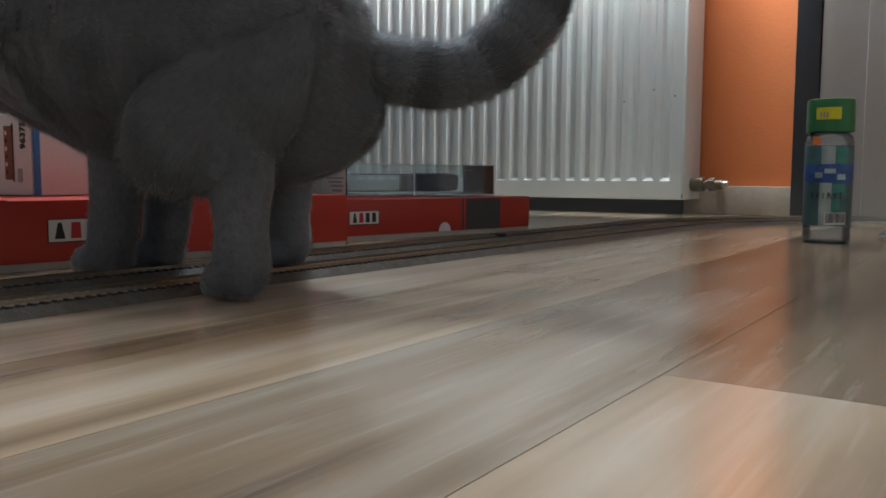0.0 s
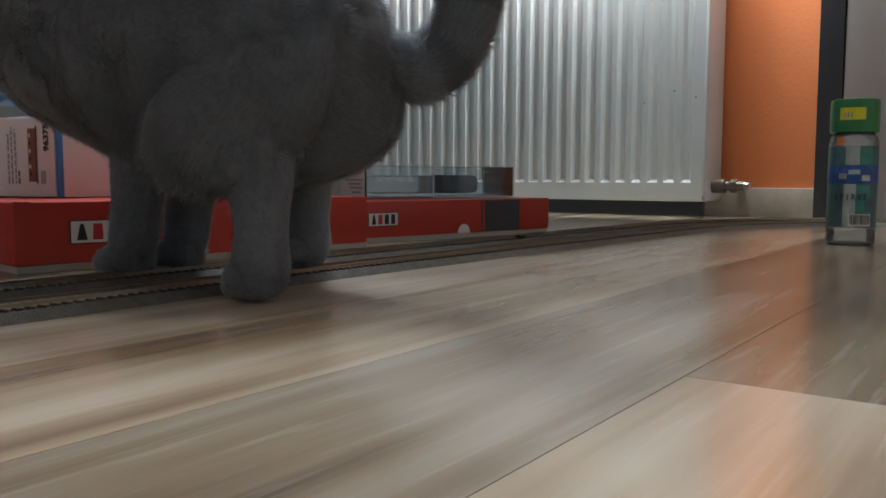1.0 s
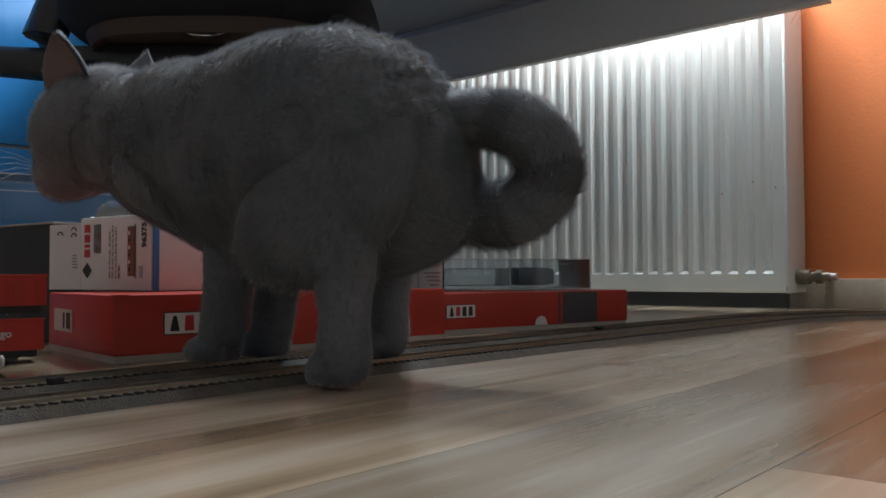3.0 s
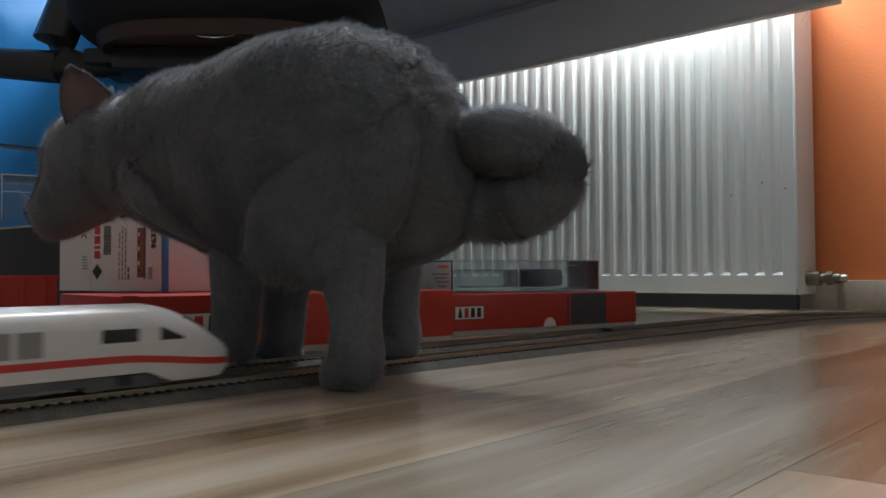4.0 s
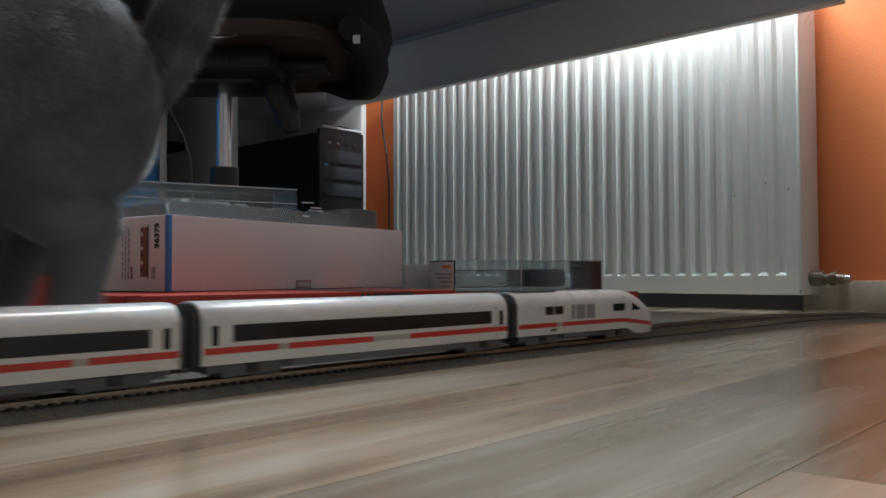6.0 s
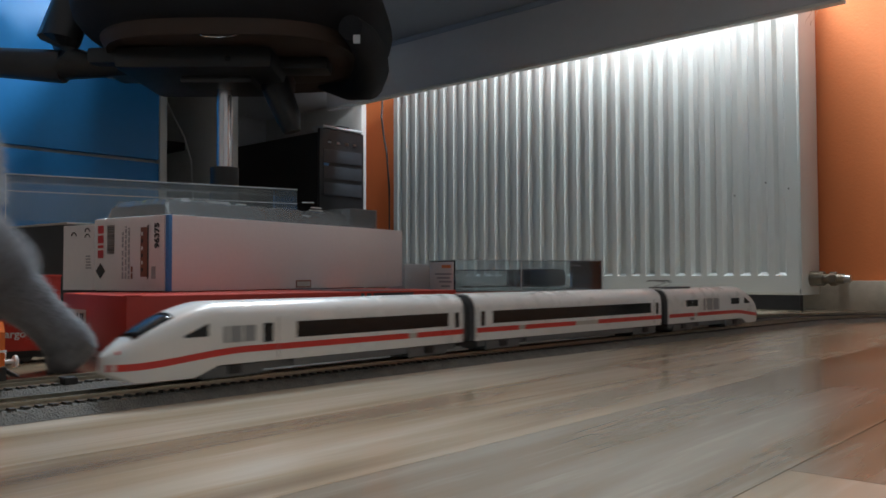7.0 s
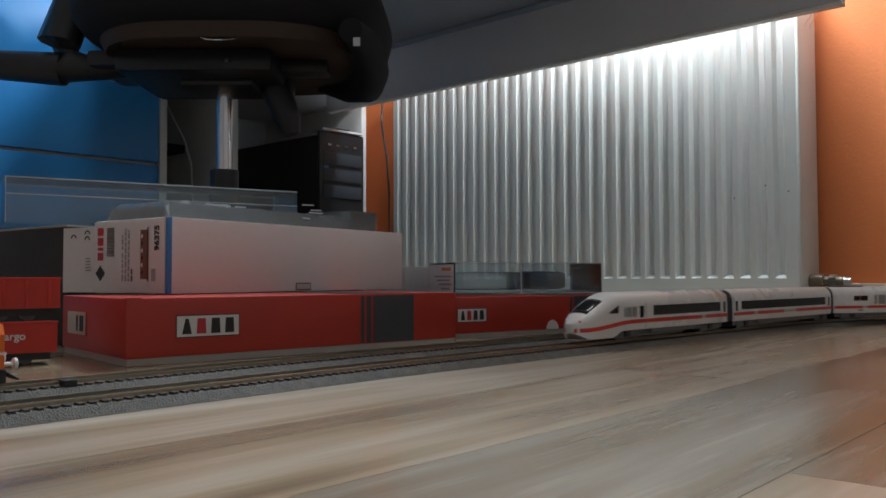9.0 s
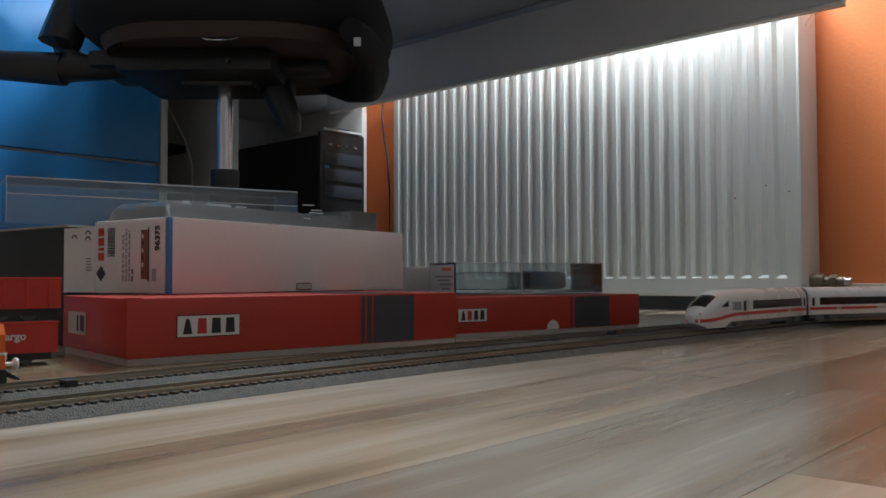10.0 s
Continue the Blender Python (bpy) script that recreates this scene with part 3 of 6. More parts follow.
def build_track(name, off, label, pin_s):
    t = empty(name, pose(0, 0, 0), label, "model track")
    marks = [-2.1 + 0.03 * k for k in range(131)]

    def ribbon(profile, pname, mat, lab=""):
        bm = bmesh.new()
        rings = []
        for s in marks:
            x, y, h = track_point(s, off)
            rings.append([(x + d * math.cos(h), y - d * math.sin(h), z) for d, z in profile])
        loft(bm, rings)
        return part(pname, bm, mat, t, lab)
    ribbon([(-0.0235, 0.0002), (0.0235, 0.0002), (0.0170, 0.0052), (-0.0165, 0.0052)], "roadbed", BALLAST, "grey moulded ballast bed")
    for side in (-1, 1):
        c = side * 0.0086
        ribbon([(c - 0.0009, 0.0056), (c + 0.0009, 0.0056), (c + 0.0004, 0.0066), (c + 0.0005, RAIL_TOP), (c - 0.0005, RAIL_TOP), (c - 0.0004, 0.0066)], "rail", RAIL, "worn nickel-silver rail")
    # sleepers: the nearest stretch as pieces of their own, the rest joined
    bm = bmesh.new()
    box(bm, -0.0148, 0.0148, -0.0013, 0.0013, 0.005, 0.0064)
    me = bpy.data.meshes.new("sleeper")
    bm.to_mesh(me)
    bm.free()
    me.materials.append(TIE)
    far = bmesh.new()
    s = -2.05
    while s < 1.8:
        x, y, h = track_point(s, off)
        if 0.05 < s < 0.9:
            ob = new("sleeper", me)
            ob.parent = t
            ob.matrix_basis = pose(x, y, 0, 0, 0, -math.degrees(h))
        else:
            box(far, -0.0148, 0.0148, -0.0013, 0.0013, 0.005, 0.0064, 0, pose(x, y, 0, 0, 0, -math.degrees(h)))
        s += 0.0066
    tagged(part("sleeper_run", far, TIE, t), kind="stuff")
    for ps in pin_s:
        x, y, h = track_point(ps, off)
        bm = bmesh.new()
        box(bm, 0.006, 0.016, -0.004, 0.004, 0.005, 0.0095, 0.001, pose(x, y, 0, 0, 0, -math.degrees(h)))
        part("feeder_clip", bm, BLACK_PLASTIC, t, "small black feeder clip")
    # ballast grains along the visible stretch
    bm = bmesh.new()
    rng = random.Random(7)
    for _ in range(2600):
        s, d = rng.uniform(0.02, 0.75), rng.choice((-1, 1)) * rng.uniform(0.0102, 0.0195)
        x, y, h = track_point(s, off)
        z = 0.0052 if abs(d) < 0.0165 else 0.0052 - (abs(d) - 0.0165) * 1.25
        r = rng.uniform(0.0004, 0.0009)
        px, py = x + d * math.cos(h), y - d * math.sin(h)
        v = [bm.verts.new((px + r * math.cos(a), py + r * math.sin(a), z - 0.0001)) for a in (0.3, 2.4, 4.4)]
        tip = bm.verts.new((px, py, z + r * 0.9))
        for k in range(3):
            bm.faces.new((v[k], v[(k + 1) % 3], tip))
    tagged(part("ballast", bm, BALLAST, t), kind="stuff")


# ---- cartons and loose things ----
def upright(parent_x=0, y=0, z=0, turn=0):
    """Lettering stands on the front face (towards -y of the thing)."""
    return pose(parent_x, y, z, 90, 0, turn)


def badge(parent, x, z, w, h, y):
    """Pale plate with a dark rim and black serif-like capitals."""
    b = box_part("badge", (x - w / 2, x + w / 2, y - 0.0006, y - 0.0001, z - h / 2, z + h / 2), PRINT_BLACK, parent, 0.0002, "pale name plate with dark capitals")
    box_part("plate", (x - w / 2 + 0.0008, x + w / 2 - 0.0008, y - 0.0009, y - 0.00062, z - h / 2 + 0.0008, z + h / 2 - 0.0008), CARD_WHITE, b)
    # the maker's mark as plain blocks
    n = 4
    step = (w - 0.006) / n
    for k in range(n):
        cx = x - w / 2 + 0.003 + step * (k + 0.5)
        lo, hi = step * 0.33, step * (0.10 if k == 0 else 0.28)
        bm = bmesh.new()
        zz = (z - h * 0.34, z + h * 0.34)
        loft(bm, [[(cx - lo, yy, zz[0]), (cx + lo, yy, zz[0]), (cx + hi, yy, zz[1]), (cx - hi, yy, zz[1])] for yy in (y - 0.0012, y - 0.0009)])
        part("mark_block", bm, PRINT_RED if k == 1 else PRINT_BLACK, b)


def red_carton(m, length, depth, height, label, text_x, text_w, stripe_x):
    """Flat red model-train carton: lid, grey tray showing below, name plate, charcoal stripes."""
    c = empty("red_carton", m, label, "carton", "red train cartons")
    bm = bmesh.new()
    box(bm, 0.0015, length - 0.0015, 0.0015, depth - 0.0015, 0.0, 0.012, 0.0006)
    part("tray", bm, CARD_EDGE, c, "grey card tray below the lid")
    bm = bmesh.new()
    box(bm, 0, length, 0, depth, 0.006, height, 0.0016)
    part("lid", bm, RED_CARD, c, "glossy red printed lid", smooth=True)
    hh = height - 0.0075
    badge(c, text_x, 0.006 + hh * 0.52, text_w, hh * 0.40, 0)
    for a, b in stripe_x:
        box_part("stripe", (a, b, -0.0003, -0.00005, 0.0068, height - 0.0016), CARD_GREY, c, 0, "charcoal printed stripe")
        box_part("stripe", (a, b, 0.0016, depth - 0.002, height - 0.0002, height + 0.0002), CARD_GREY, c)
    return c


def heading(a, b):
    return math.degrees(math.atan2(b[1] - a[1], b[0] - a[0]))


def build_cartons():
    a, b = (-0.613, 0.310), (-0.566, 0.650)
    first = red_carton(pose(*a, 0, 0, 0, heading(a, b)), 0.343, 0.172, 0.054, "long red train carton with a name plate and charcoal stripes", 0.068, 0.056, ((0.222, 0.226), (0.2285, 0.234), (0.2365, 0.286)))
    # plate on the short end
    e = box_part("badge", (-0.0009, -0.0002, 0.100, 0.152, 0.020, 0.040), CARD_EDGE, first, 0.0002, "pale name plate on the short end")
    for a, b in ((0.105, 0.109), (0.111, 0.115), (0.121, 0.125)):
        box_part("mark_block", (-0.0013, -0.00095, a, b, 0.023, 0.037), PRINT_BLACK, e)
    # torn pale patch on the lid's edge
    bm = bmesh.new()
    box(bm, 0.0, 0.012, -0.0004, 0.006, 0.0536, 0.0545, 0.0002)
    part("scuffed_corner", bm, RED_CARD, first)
    a, b = (-0.603, 0.690), (-0.536, 0.988)
    second = red_carton(pose(*a, 0, 0, 0, heading(a, b)), 0.305, 0.13, 0.047, "red train carton with a thumb notch behind the tracks", 0.024, 0.042, ((0.178, 0.181), (0.185, 0.247)))
    bm = bmesh.new()
    n = 14
    ring = [(0.148 + 0.010 * math.cos(math.pi * k / n), -0.0006, 0.0062 + 0.011 * math.sin(math.pi * k / n)) for k in range(n + 1)]
    loft(bm, [ring, [(p[0], -0.0001, p[2]) for p in ring]])
    part("thumb_notch", bm, CARD_WHITE, second, "pale thumb notch cut in the lid")


def build_white_carton():
    """White locomotive carton, printed short end with a blue band and an open flap."""
    a, b = (-0.707, 0.399), (-0.755, 0.760)
    L, D, H = 0.364, 0.118, 0.073
    c = empty("white_carton", pose(*a, 0.0548, 0, 0, heading(a, b)), "white locomotive carton with a printed end and open flap", "carton")
    box_part("body", (0, L, 0, D, 0, H), CARD_WHITE, c, 0.0008)
    box_part("blue_band", (-0.0003, 0.0035, -0.0003, 0.0045, 0.0003, H - 0.0003), PRINT_BLUE, c, 0.0001, "narrow blue band at the corner")
    # the printed short end faces -x of the carton; print reads upwards
    e = box_part("end_panel", (-0.0012, -0.0004, 0.005, D, 0.0006, H - 0.001), CARD_WHITE, c, 0.0002, "printed short end")
    up = lambda y, z, x=-0.0016: Matrix.Translation((x, y, z)) @ Euler((radians(90), 0, radians(-90))).to_matrix().to_4x4() @ pose(0, 0, 0, 0, 0, 90)
    for k, (z0, z1) in enumerate(((0.033, 0.041), (0.043, 0.046), (0.048, 0.056), (0.058, 0.066))):
        box_part("logo_bar", (-0.0018, -0.0013, D - 0.0155, D - 0.0065, z0, z1), PRINT_RED, e, label="red printed logo shape")
    box_part("logo_mark", (-0.0018, -0.0013, -0.0055, 0.0055, -0.0055, 0.0055), PRINT_BLACK, e, m=pose(0, D - 0.011, 0.020, 45, 0, 0))
    rng = random.Random(3)
    z = 0.037
    while z < 0.066:
        w = rng.choice((0.0004, 0.0008, 0.0012))
        box_part("barcode_bar", (-0.0017, -0.0013, D - 0.034, D - 0.022, z, z + w), PRINT_BLACK, e)
        z += w + rng.choice((0.0005, 0.0008))
    for k, (y, z0, z1) in enumerate(((D - 0.048, 0.012, 0.040), (D - 0.048, 0.043, 0.058), (D - 0.053, 0.012, 0.064), (D - 0.058, 0.012, 0.062), (D - 0.063, 0.012, 0.024))):
        z = z0
        while z < z1:
            w = rng.uniform(0.003, 0.007)
            box_part("print_line", (-0.0017, -0.0013, y - 0.0011, y + 0.0011, z, min(z + w, z1)), PRINT_BROWN if k > 3 else PRINT_GREY, e)
            z += w + 0.0012
    pic = box_part("locomotive_picture", (-0.0018, -0.0013, 0.030, 0.041, 0.014, 0.062), PRINT_BROWN, e, 0.0002, "small printed brown locomotive")
    for k in range(6):
        box_part("picture_window", (-0.0021, -0.0018, 0.037, 0.0395, 0.019 + k * 0.007, 0.0225 + k * 0.007), CARD_WHITE if k % 2 else PRINT_BLACK, pic)
    box_part("picture_frame_line", (-0.0021, -0.0018, 0.0285, 0.0298, 0.012, 0.064), PRINT_BLACK, pic)
    letters("96375", 0.0098, PRINT_BLACK, e, up(0.0155, 0.0535), "number_print", 0.0001, 0.0004)
    box_part("small_print", (-0.0017, -0.0013, 0.018, 0.024, 0.012, 0.024), PRINT_GREY, e)
    # open flap continues the end panel to the side
    bm = bmesh.new()
    box(bm, 0, 0.0010, 0, 0.046, 0, H - 0.006, 0.0003)
    f = part("flap", bm, CARD_WHITE, c, "open white end flap", m=pose(-0.0012, D + 0.0005, 0.0005, 0, 0, 8))
    for (y, z) in ((0.010, 0.054), (0.010, 0.060), (0.030, 0.056)):
        bm = bmesh.new()
        ring = [(0.004 * math.cos(t), 0.004 * math.sin(t)) for t in (math.pi * k / 10 for k in range(11))]
        loft(bm, [[(-0.0005, y + p, z + q) for p, q in ring] + [(-0.0005, y + p * 0.7, z + q * 0.7) for p, q in ring[::-1]], [(-0.0001, y + p, z + q) for p, q in ring] + [(-0.0001, y + p * 0.7, z + q * 0.7) for p, q in ring[::-1]]])
        part("mark_print", bm, PRINT_BLACK, f)
    for k in range(5):
        box_part("print_line", (-0.0005, -0.0001, 0.004 + 0.0005 * k, 0.012, 0.022 + k * 0.003, 0.0235 + k * 0.003), PRINT_GREY, f)
    # tiny sticker low on the long side
    s = box_part("sticker", (0.168, 0.192, -0.0004, -0.0001, 0.001, 0.0095), PRINT_BROWN, c, label="small maker sticker")
    box_part("sticker_print", (0.1695, 0.1905, -0.0007, -0.0004, 0.0025, 0.008), CARD_EDGE, s)


def build_dark_carton():
    c = empty("dark_carton", pose(-0.865, 0.372, 0, 0, 0, 186), "dark charcoal carton standing behind the red carton", "carton")
    box_part("body", (0, 0.26, -0.20, 0, 0, 0.124), CARD_DARK, c, 0.001)
    box_part("lid_edge", (-0.001, 0.261, -0.201, 0.001, 0.1243, 0.1262), CARD_EDGE, c, 0.0004, "pale open lid edge")


def shell(bm, x0, x1, y0, y1, z0, z1, t=0.0012):
    """An upturned thin-walled tray, open below, in one piece."""
    def ring(d, zb, zt):
        lo = [bm.verts.new(p) for p in ((x0 + d, y0 + d, zb), (x1 - d, y0 + d, zb), (x1 - d, y1 - d, zb), (x0 + d, y1 - d, zb))]
        hi = [bm.verts.new((v.co.x, v.co.y, zt)) for v in lo]
        bm.faces.new(hi)
        for k in range(4):
            bm.faces.new((lo[k], lo[(k + 1) % 4], hi[(k + 1) % 4], hi[k]))
        return lo
    a, b = ring(0.0, z0, z1), ring(t, z0, z1 - t)
    for k in range(4):
        bm.faces.new((a[k], b[k], b[(k + 1) % 4], a[(k + 1) % 4]))


def build_clear_things():
    # long clear lid on the dark carton
    a, b = (-0.905, 0.325), (-0.815, 0.635)
    lid = empty("plastic_box_lid", pose(*a, 0.1285, 0, 0.0, heading(a, b)), "long clear plastic lid lying across the cartons", "plastic lid")
    bm = bmesh.new()
    shell(bm, 0, 0.322, -0.0, 0.085, 0.0, 0.048, 0.0005)
    part("cover", bm, CLEAR, lid)
    # edge highlights laid on as whitish strips
    for dims in ((0, 0.322, -0.0007, 0.0004, 0.0476, 0.0488), (0, 0.322, 0.0846, 0.0857, 0.0476, 0.0488), (-0.0007, 0.0004, 0, 0.085, 0.0476, 0.0488), (0, 0.0008, -0.0006, 0.0004, 0, 0.048), (0.0, 0.322, -0.0007, 0.0003, 0.030, 0.0308)):
        box_part("fold_edge", dims, EDGE_GLINT, lid)
    # crinkled blister trays on the white carton
    a, b = (-0.707, 0.399), (-0.755, 0.760)
    tray = empty("blister_tray", pose(-0.72, 0.402, 0.1285, 0, 0, heading(a, b)), "crinkled clear blister tray with glints added as whitish strips", "blister tray")
    bm = bmesh.new()
    rng = random.Random(9)
    nx, ny = 60, 14
    L, D = 0.315, 0.10
    g = []
    for i in range(nx + 1):
        row = []
        for j in range(ny + 1):
            u, v = i / nx, j / ny
            edge = min(u, 1 - u) * L, min(v, 1 - v) * D
            h = 0.017 * min(1, min(edge) / 0.008)
            if 0.12 < u < 0.86 and 0.2 < v < 0.8:
                h -= 0.009
            if 0.12 < u < 0.86 and 0.2 < v < 0.8 and int(u * 24) % 3 == 0:
                h += 0.006
            h += rng.uniform(-0.0009, 0.0009)
            row.append(bm.verts.new((u * L, v * D, max(0.0003, h))))
        g.append(row)
    for i in range(nx):
        for j in range(ny):
            bm.faces.new((g[i][j], g[i + 1][j], g[i + 1][j + 1], g[i][j + 1]))
    ob = part("moulded_sheet", bm, CLEAR_MILKY, tray)
    sol = ob.modifiers.new("thick", "SOLIDIFY")
    sol.thickness = 0.0005
    bm = bmesh.new()
    shell(bm, 0.27, 0.322, 0.0, 0.095, 0.0, 0.024, 0.0008)
    part("end_cup", bm, CLEAR_MILKY, tray)
    # whitish strips stand in for glints on the tray's folds
    rng = random.Random(21)
    for k in range(14):
        x, y = rng.uniform(0.01, 0.25), rng.choice((0.003, 0.012, 0.022, 0.034))
        w = rng.uniform(0.008, 0.03)
        box_part("glint_strip", (x, x + w, y, y + 0.0012, 0.0165, 0.0180), EDGE_GLINT, tray, m=pose(0, 0, rng.uniform(-0.002, 0.001), 0, rng.uniform(-3, 3), 0))
    # clear case on the second red carton
    a, b = (-0.690, 0.790), (-0.607, 1.010)
    c = empty("clear_case", pose(*a, 0.0475, 0, 0, heading(a, b)), "clear plastic wagon case with a paper label", "plastic case")
    L, D, H = 0.236, 0.075, 0.042
    bm = bmesh.new()
    shell(bm, 0, L, 0, D, 0.0005, H, 0.0012)
    part("cover", bm, CLEAR, c)
    # moulded edges whitened to carry their highlights
    for dims in ((0, L, -0.0006, 0.0008, H - 0.001, H + 0.0004), (L - 0.001, L + 0.0004, 0, D, H - 0.001, H + 0.0004), (L - 0.001, L + 0.0006, -0.0006, 0.0006, 0, H), (0.10, 0.1015, -0.0006, 0.0004, 0, H), (0.04, 0.20, 0.0018, 0.0026, H - 0.008, H - 0.0072), (0.10, L, -0.0006, 0.0003, 0.0, 0.001)):
        box_part("rim", dims, EDGE_GLINT, c, label="moulded edge whitened as a highlight")
    box_part("inner_tray", (0.006, L - 0.012, 0.006, D - 0.006, 0.001, 0.004), CLEAR_MILKY, c)
    bm = bmesh.new()
    box(bm, 0.122, 0.185, 0.012, 0.060, 0.005, 0.030, 0.008)
    part("foam_pad", bm, TRAIN_GREY, c, "dark grey foam insert", smooth=True)
    bm = bmesh.new()
    box(bm, 0.022, 0.115, 0.012, 0.060, 0.005, 0.029, 0.006)
    part("inner_cup", bm, CLEAR_MILKY, c, smooth=True)
    e = box_part("paper_label", (-0.0008, -0.0002, 0.003, D - 0.003, 0.002, H - 0.003), CARD_WHITE, c, 0.0002, "white paper label on the short end")
    box_part("logo_bar", (-0.0013, -0.0009, 0.010, 0.035, 0.031, 0.035), PRINT_ORANGE, e)
    for k, z in enumerate((0.022, 0.017, 0.012, 0.006)):
        box_part("print_line", (-0.0013, -0.0009, 0.008 + 0.004 * (k % 2), 0.055 - 0.006 * k, z, z + 0.0024), PRINT_GREY, e)
    # grey connector block behind the cartons
    g = box_part("power_brick", (-0.83, -0.79, 0.80, 0.88, 0.0, 0.085), GREY_BOARD, bevel=0.004)
    tagged(g, "small grey-blue power adapter block behind the cartons", "power adapter")


def open_wagon(m, label, text):
    """Red open goods wagon: ribbed tub, frame, wheels."""
    w = empty("goods_wagon", m, label, "model wagon", "red goods wagons")
    L, D = 0.150, 0.034
    bm = bmesh.new()
    box(bm, 0, L, 0, 0.0012, 0.004, 0.027, 0.0003)
    box(bm, 0, L, D - 0.0012, D, 0.004, 0.027, 0.0003)
    box(bm, 0, 0.0012, 0.0012, D - 0.0012, 0.004, 0.027)
    box(bm, L - 0.0012, L, 0.0012, D - 0.0012, 0.004, 0.027)
    box(bm, 0, L, 0, D, 0.003, 0.0045)
    part("tub", bm, WAGON_RED, w, "red ribbed tub")
    box_part("rim", (-0.0006, L + 0.0006, -0.0008, 0.0012, 0.0262, 0.0282), WAGON_RED, w, 0.0003)
    for k in range(9):
        if text and k > 5:
            continue
        box_part("side_rib", (0.006 + k * 0.0168, 0.0085 + k * 0.0168, -0.0012, 0.0002, 0.0045, 0.026), WAGON_RED, w, 0.0003)
    box_part("underframe", (0.004, L - 0.004, 0.006, D - 0.006, -0.003, 0.003), BLACK_PLASTIC, w)
    for x in (0.022, 0.042, L - 0.042, L - 0.022):
        bm = bmesh.new()
        rod(bm, (x, 0.008, -0.0018), (x, D - 0.008, -0.0018), 0.0052)
        part("wheelset", bm, WHEEL, w, smooth=True)
    if text:
        letters(text, 0.0085, CARD_WHITE, w, upright(L - 0.034, -0.0006, 0.0165), "lettering", 0.0001, 0.0002)
    return w


def build_wagons():
    turn = heading((-0.735, 0.10), (-0.690, 0.292))
    m0 = pose(-0.735 + 0.02, 0.140, 0.0072, 0, 0, turn)
    open_wagon(m0, "red open goods wagon with pale lettering on its side", "Cargo")
    open_wagon(m0 @ pose(0.002, 0.001, 0.0355), "red ribbed goods wagon stacked upon another wagon", "")
    # orange diesel waiting on the rear track
    x, y, h = track_point(0.178, GAP)
    d = empty("shunting_locomotive", pose(x, y, RAIL_TOP, 0, 0, 90), "orange shunting locomotive standing on the rear track", "model locomotive")
    bm = bmesh.new()
    prof = [(-0.0155, 0.010), (0.0155, 0.010), (0.0155, 0.030), (0.012, 0.0365), (-0.012, 0.0365), (-0.0155, 0.030)]
    loft(bm, [[(xx, p, q) for p, q in prof] for xx in (-0.16, -0.004)] + [[(0.0, p * 0.94, 0.011 + (q - 0.01) * 0.93) for p, q in prof]])
    part("body", bm, LOCO_ORANGE, d, "orange body shell")
    box_part("waist_line", (-0.16, 0.0006, -0.0159, 0.0159, 0.0185, 0.0197), CARD_WHITE, d)
    for dims in ((-0.03, -0.008, -0.0159, 0.0159, 0.024, 0.031), (-0.0004, 0.0008, -0.011, -0.002, 0.024, 0.032), (-0.0004, 0.0008, 0.002, 0.011, 0.024, 0.032)):
        box_part("cab_window", dims, TRAIN_GLASS, d)
    bm = bmesh.new()
    box(bm, -0.155, 0.002, -0.0125, 0.0125, 0.002, 0.0099, 0.0008)
    part("underframe", bm, BLACK_PLASTIC, d)
    for yy in (-0.010, 0.010):
        bm = bmesh.new()
        rod(bm, (0.0, yy, 0.0125), (0.007, yy, 0.0125), 0.0012)
        rod(bm, (0.0065, yy, 0.0125), (0.008, yy, 0.0125), 0.0035)
        part("buffer", bm, CARD_WHITE, d, smooth=True)
        bm = bmesh.new()
        rod(bm, (-0.0005, yy, 0.0165), (0.0018, yy, 0.0165), 0.002)
        part("headlight", bm, CARD_WHITE, d, smooth=True)
    bm = bmesh.new()
    for k in range(4):
        rod(bm, (0.002, -0.006 + k * 0.004, 0.009), (0.011, -0.006 + k * 0.004, 0.003), 0.0007, seg=6)
    part("coupling_hoses", bm, BLACK_PLASTIC, d)
    for xx in (-0.13, -0.11, -0.04, -0.02):
        bm = bmesh.new()
        rod(bm, (xx, -0.0092, 0.0048), (xx, 0.0092, 0.0048), 0.0048)
        part("wheelset", bm, WHEEL, d, smooth=True)


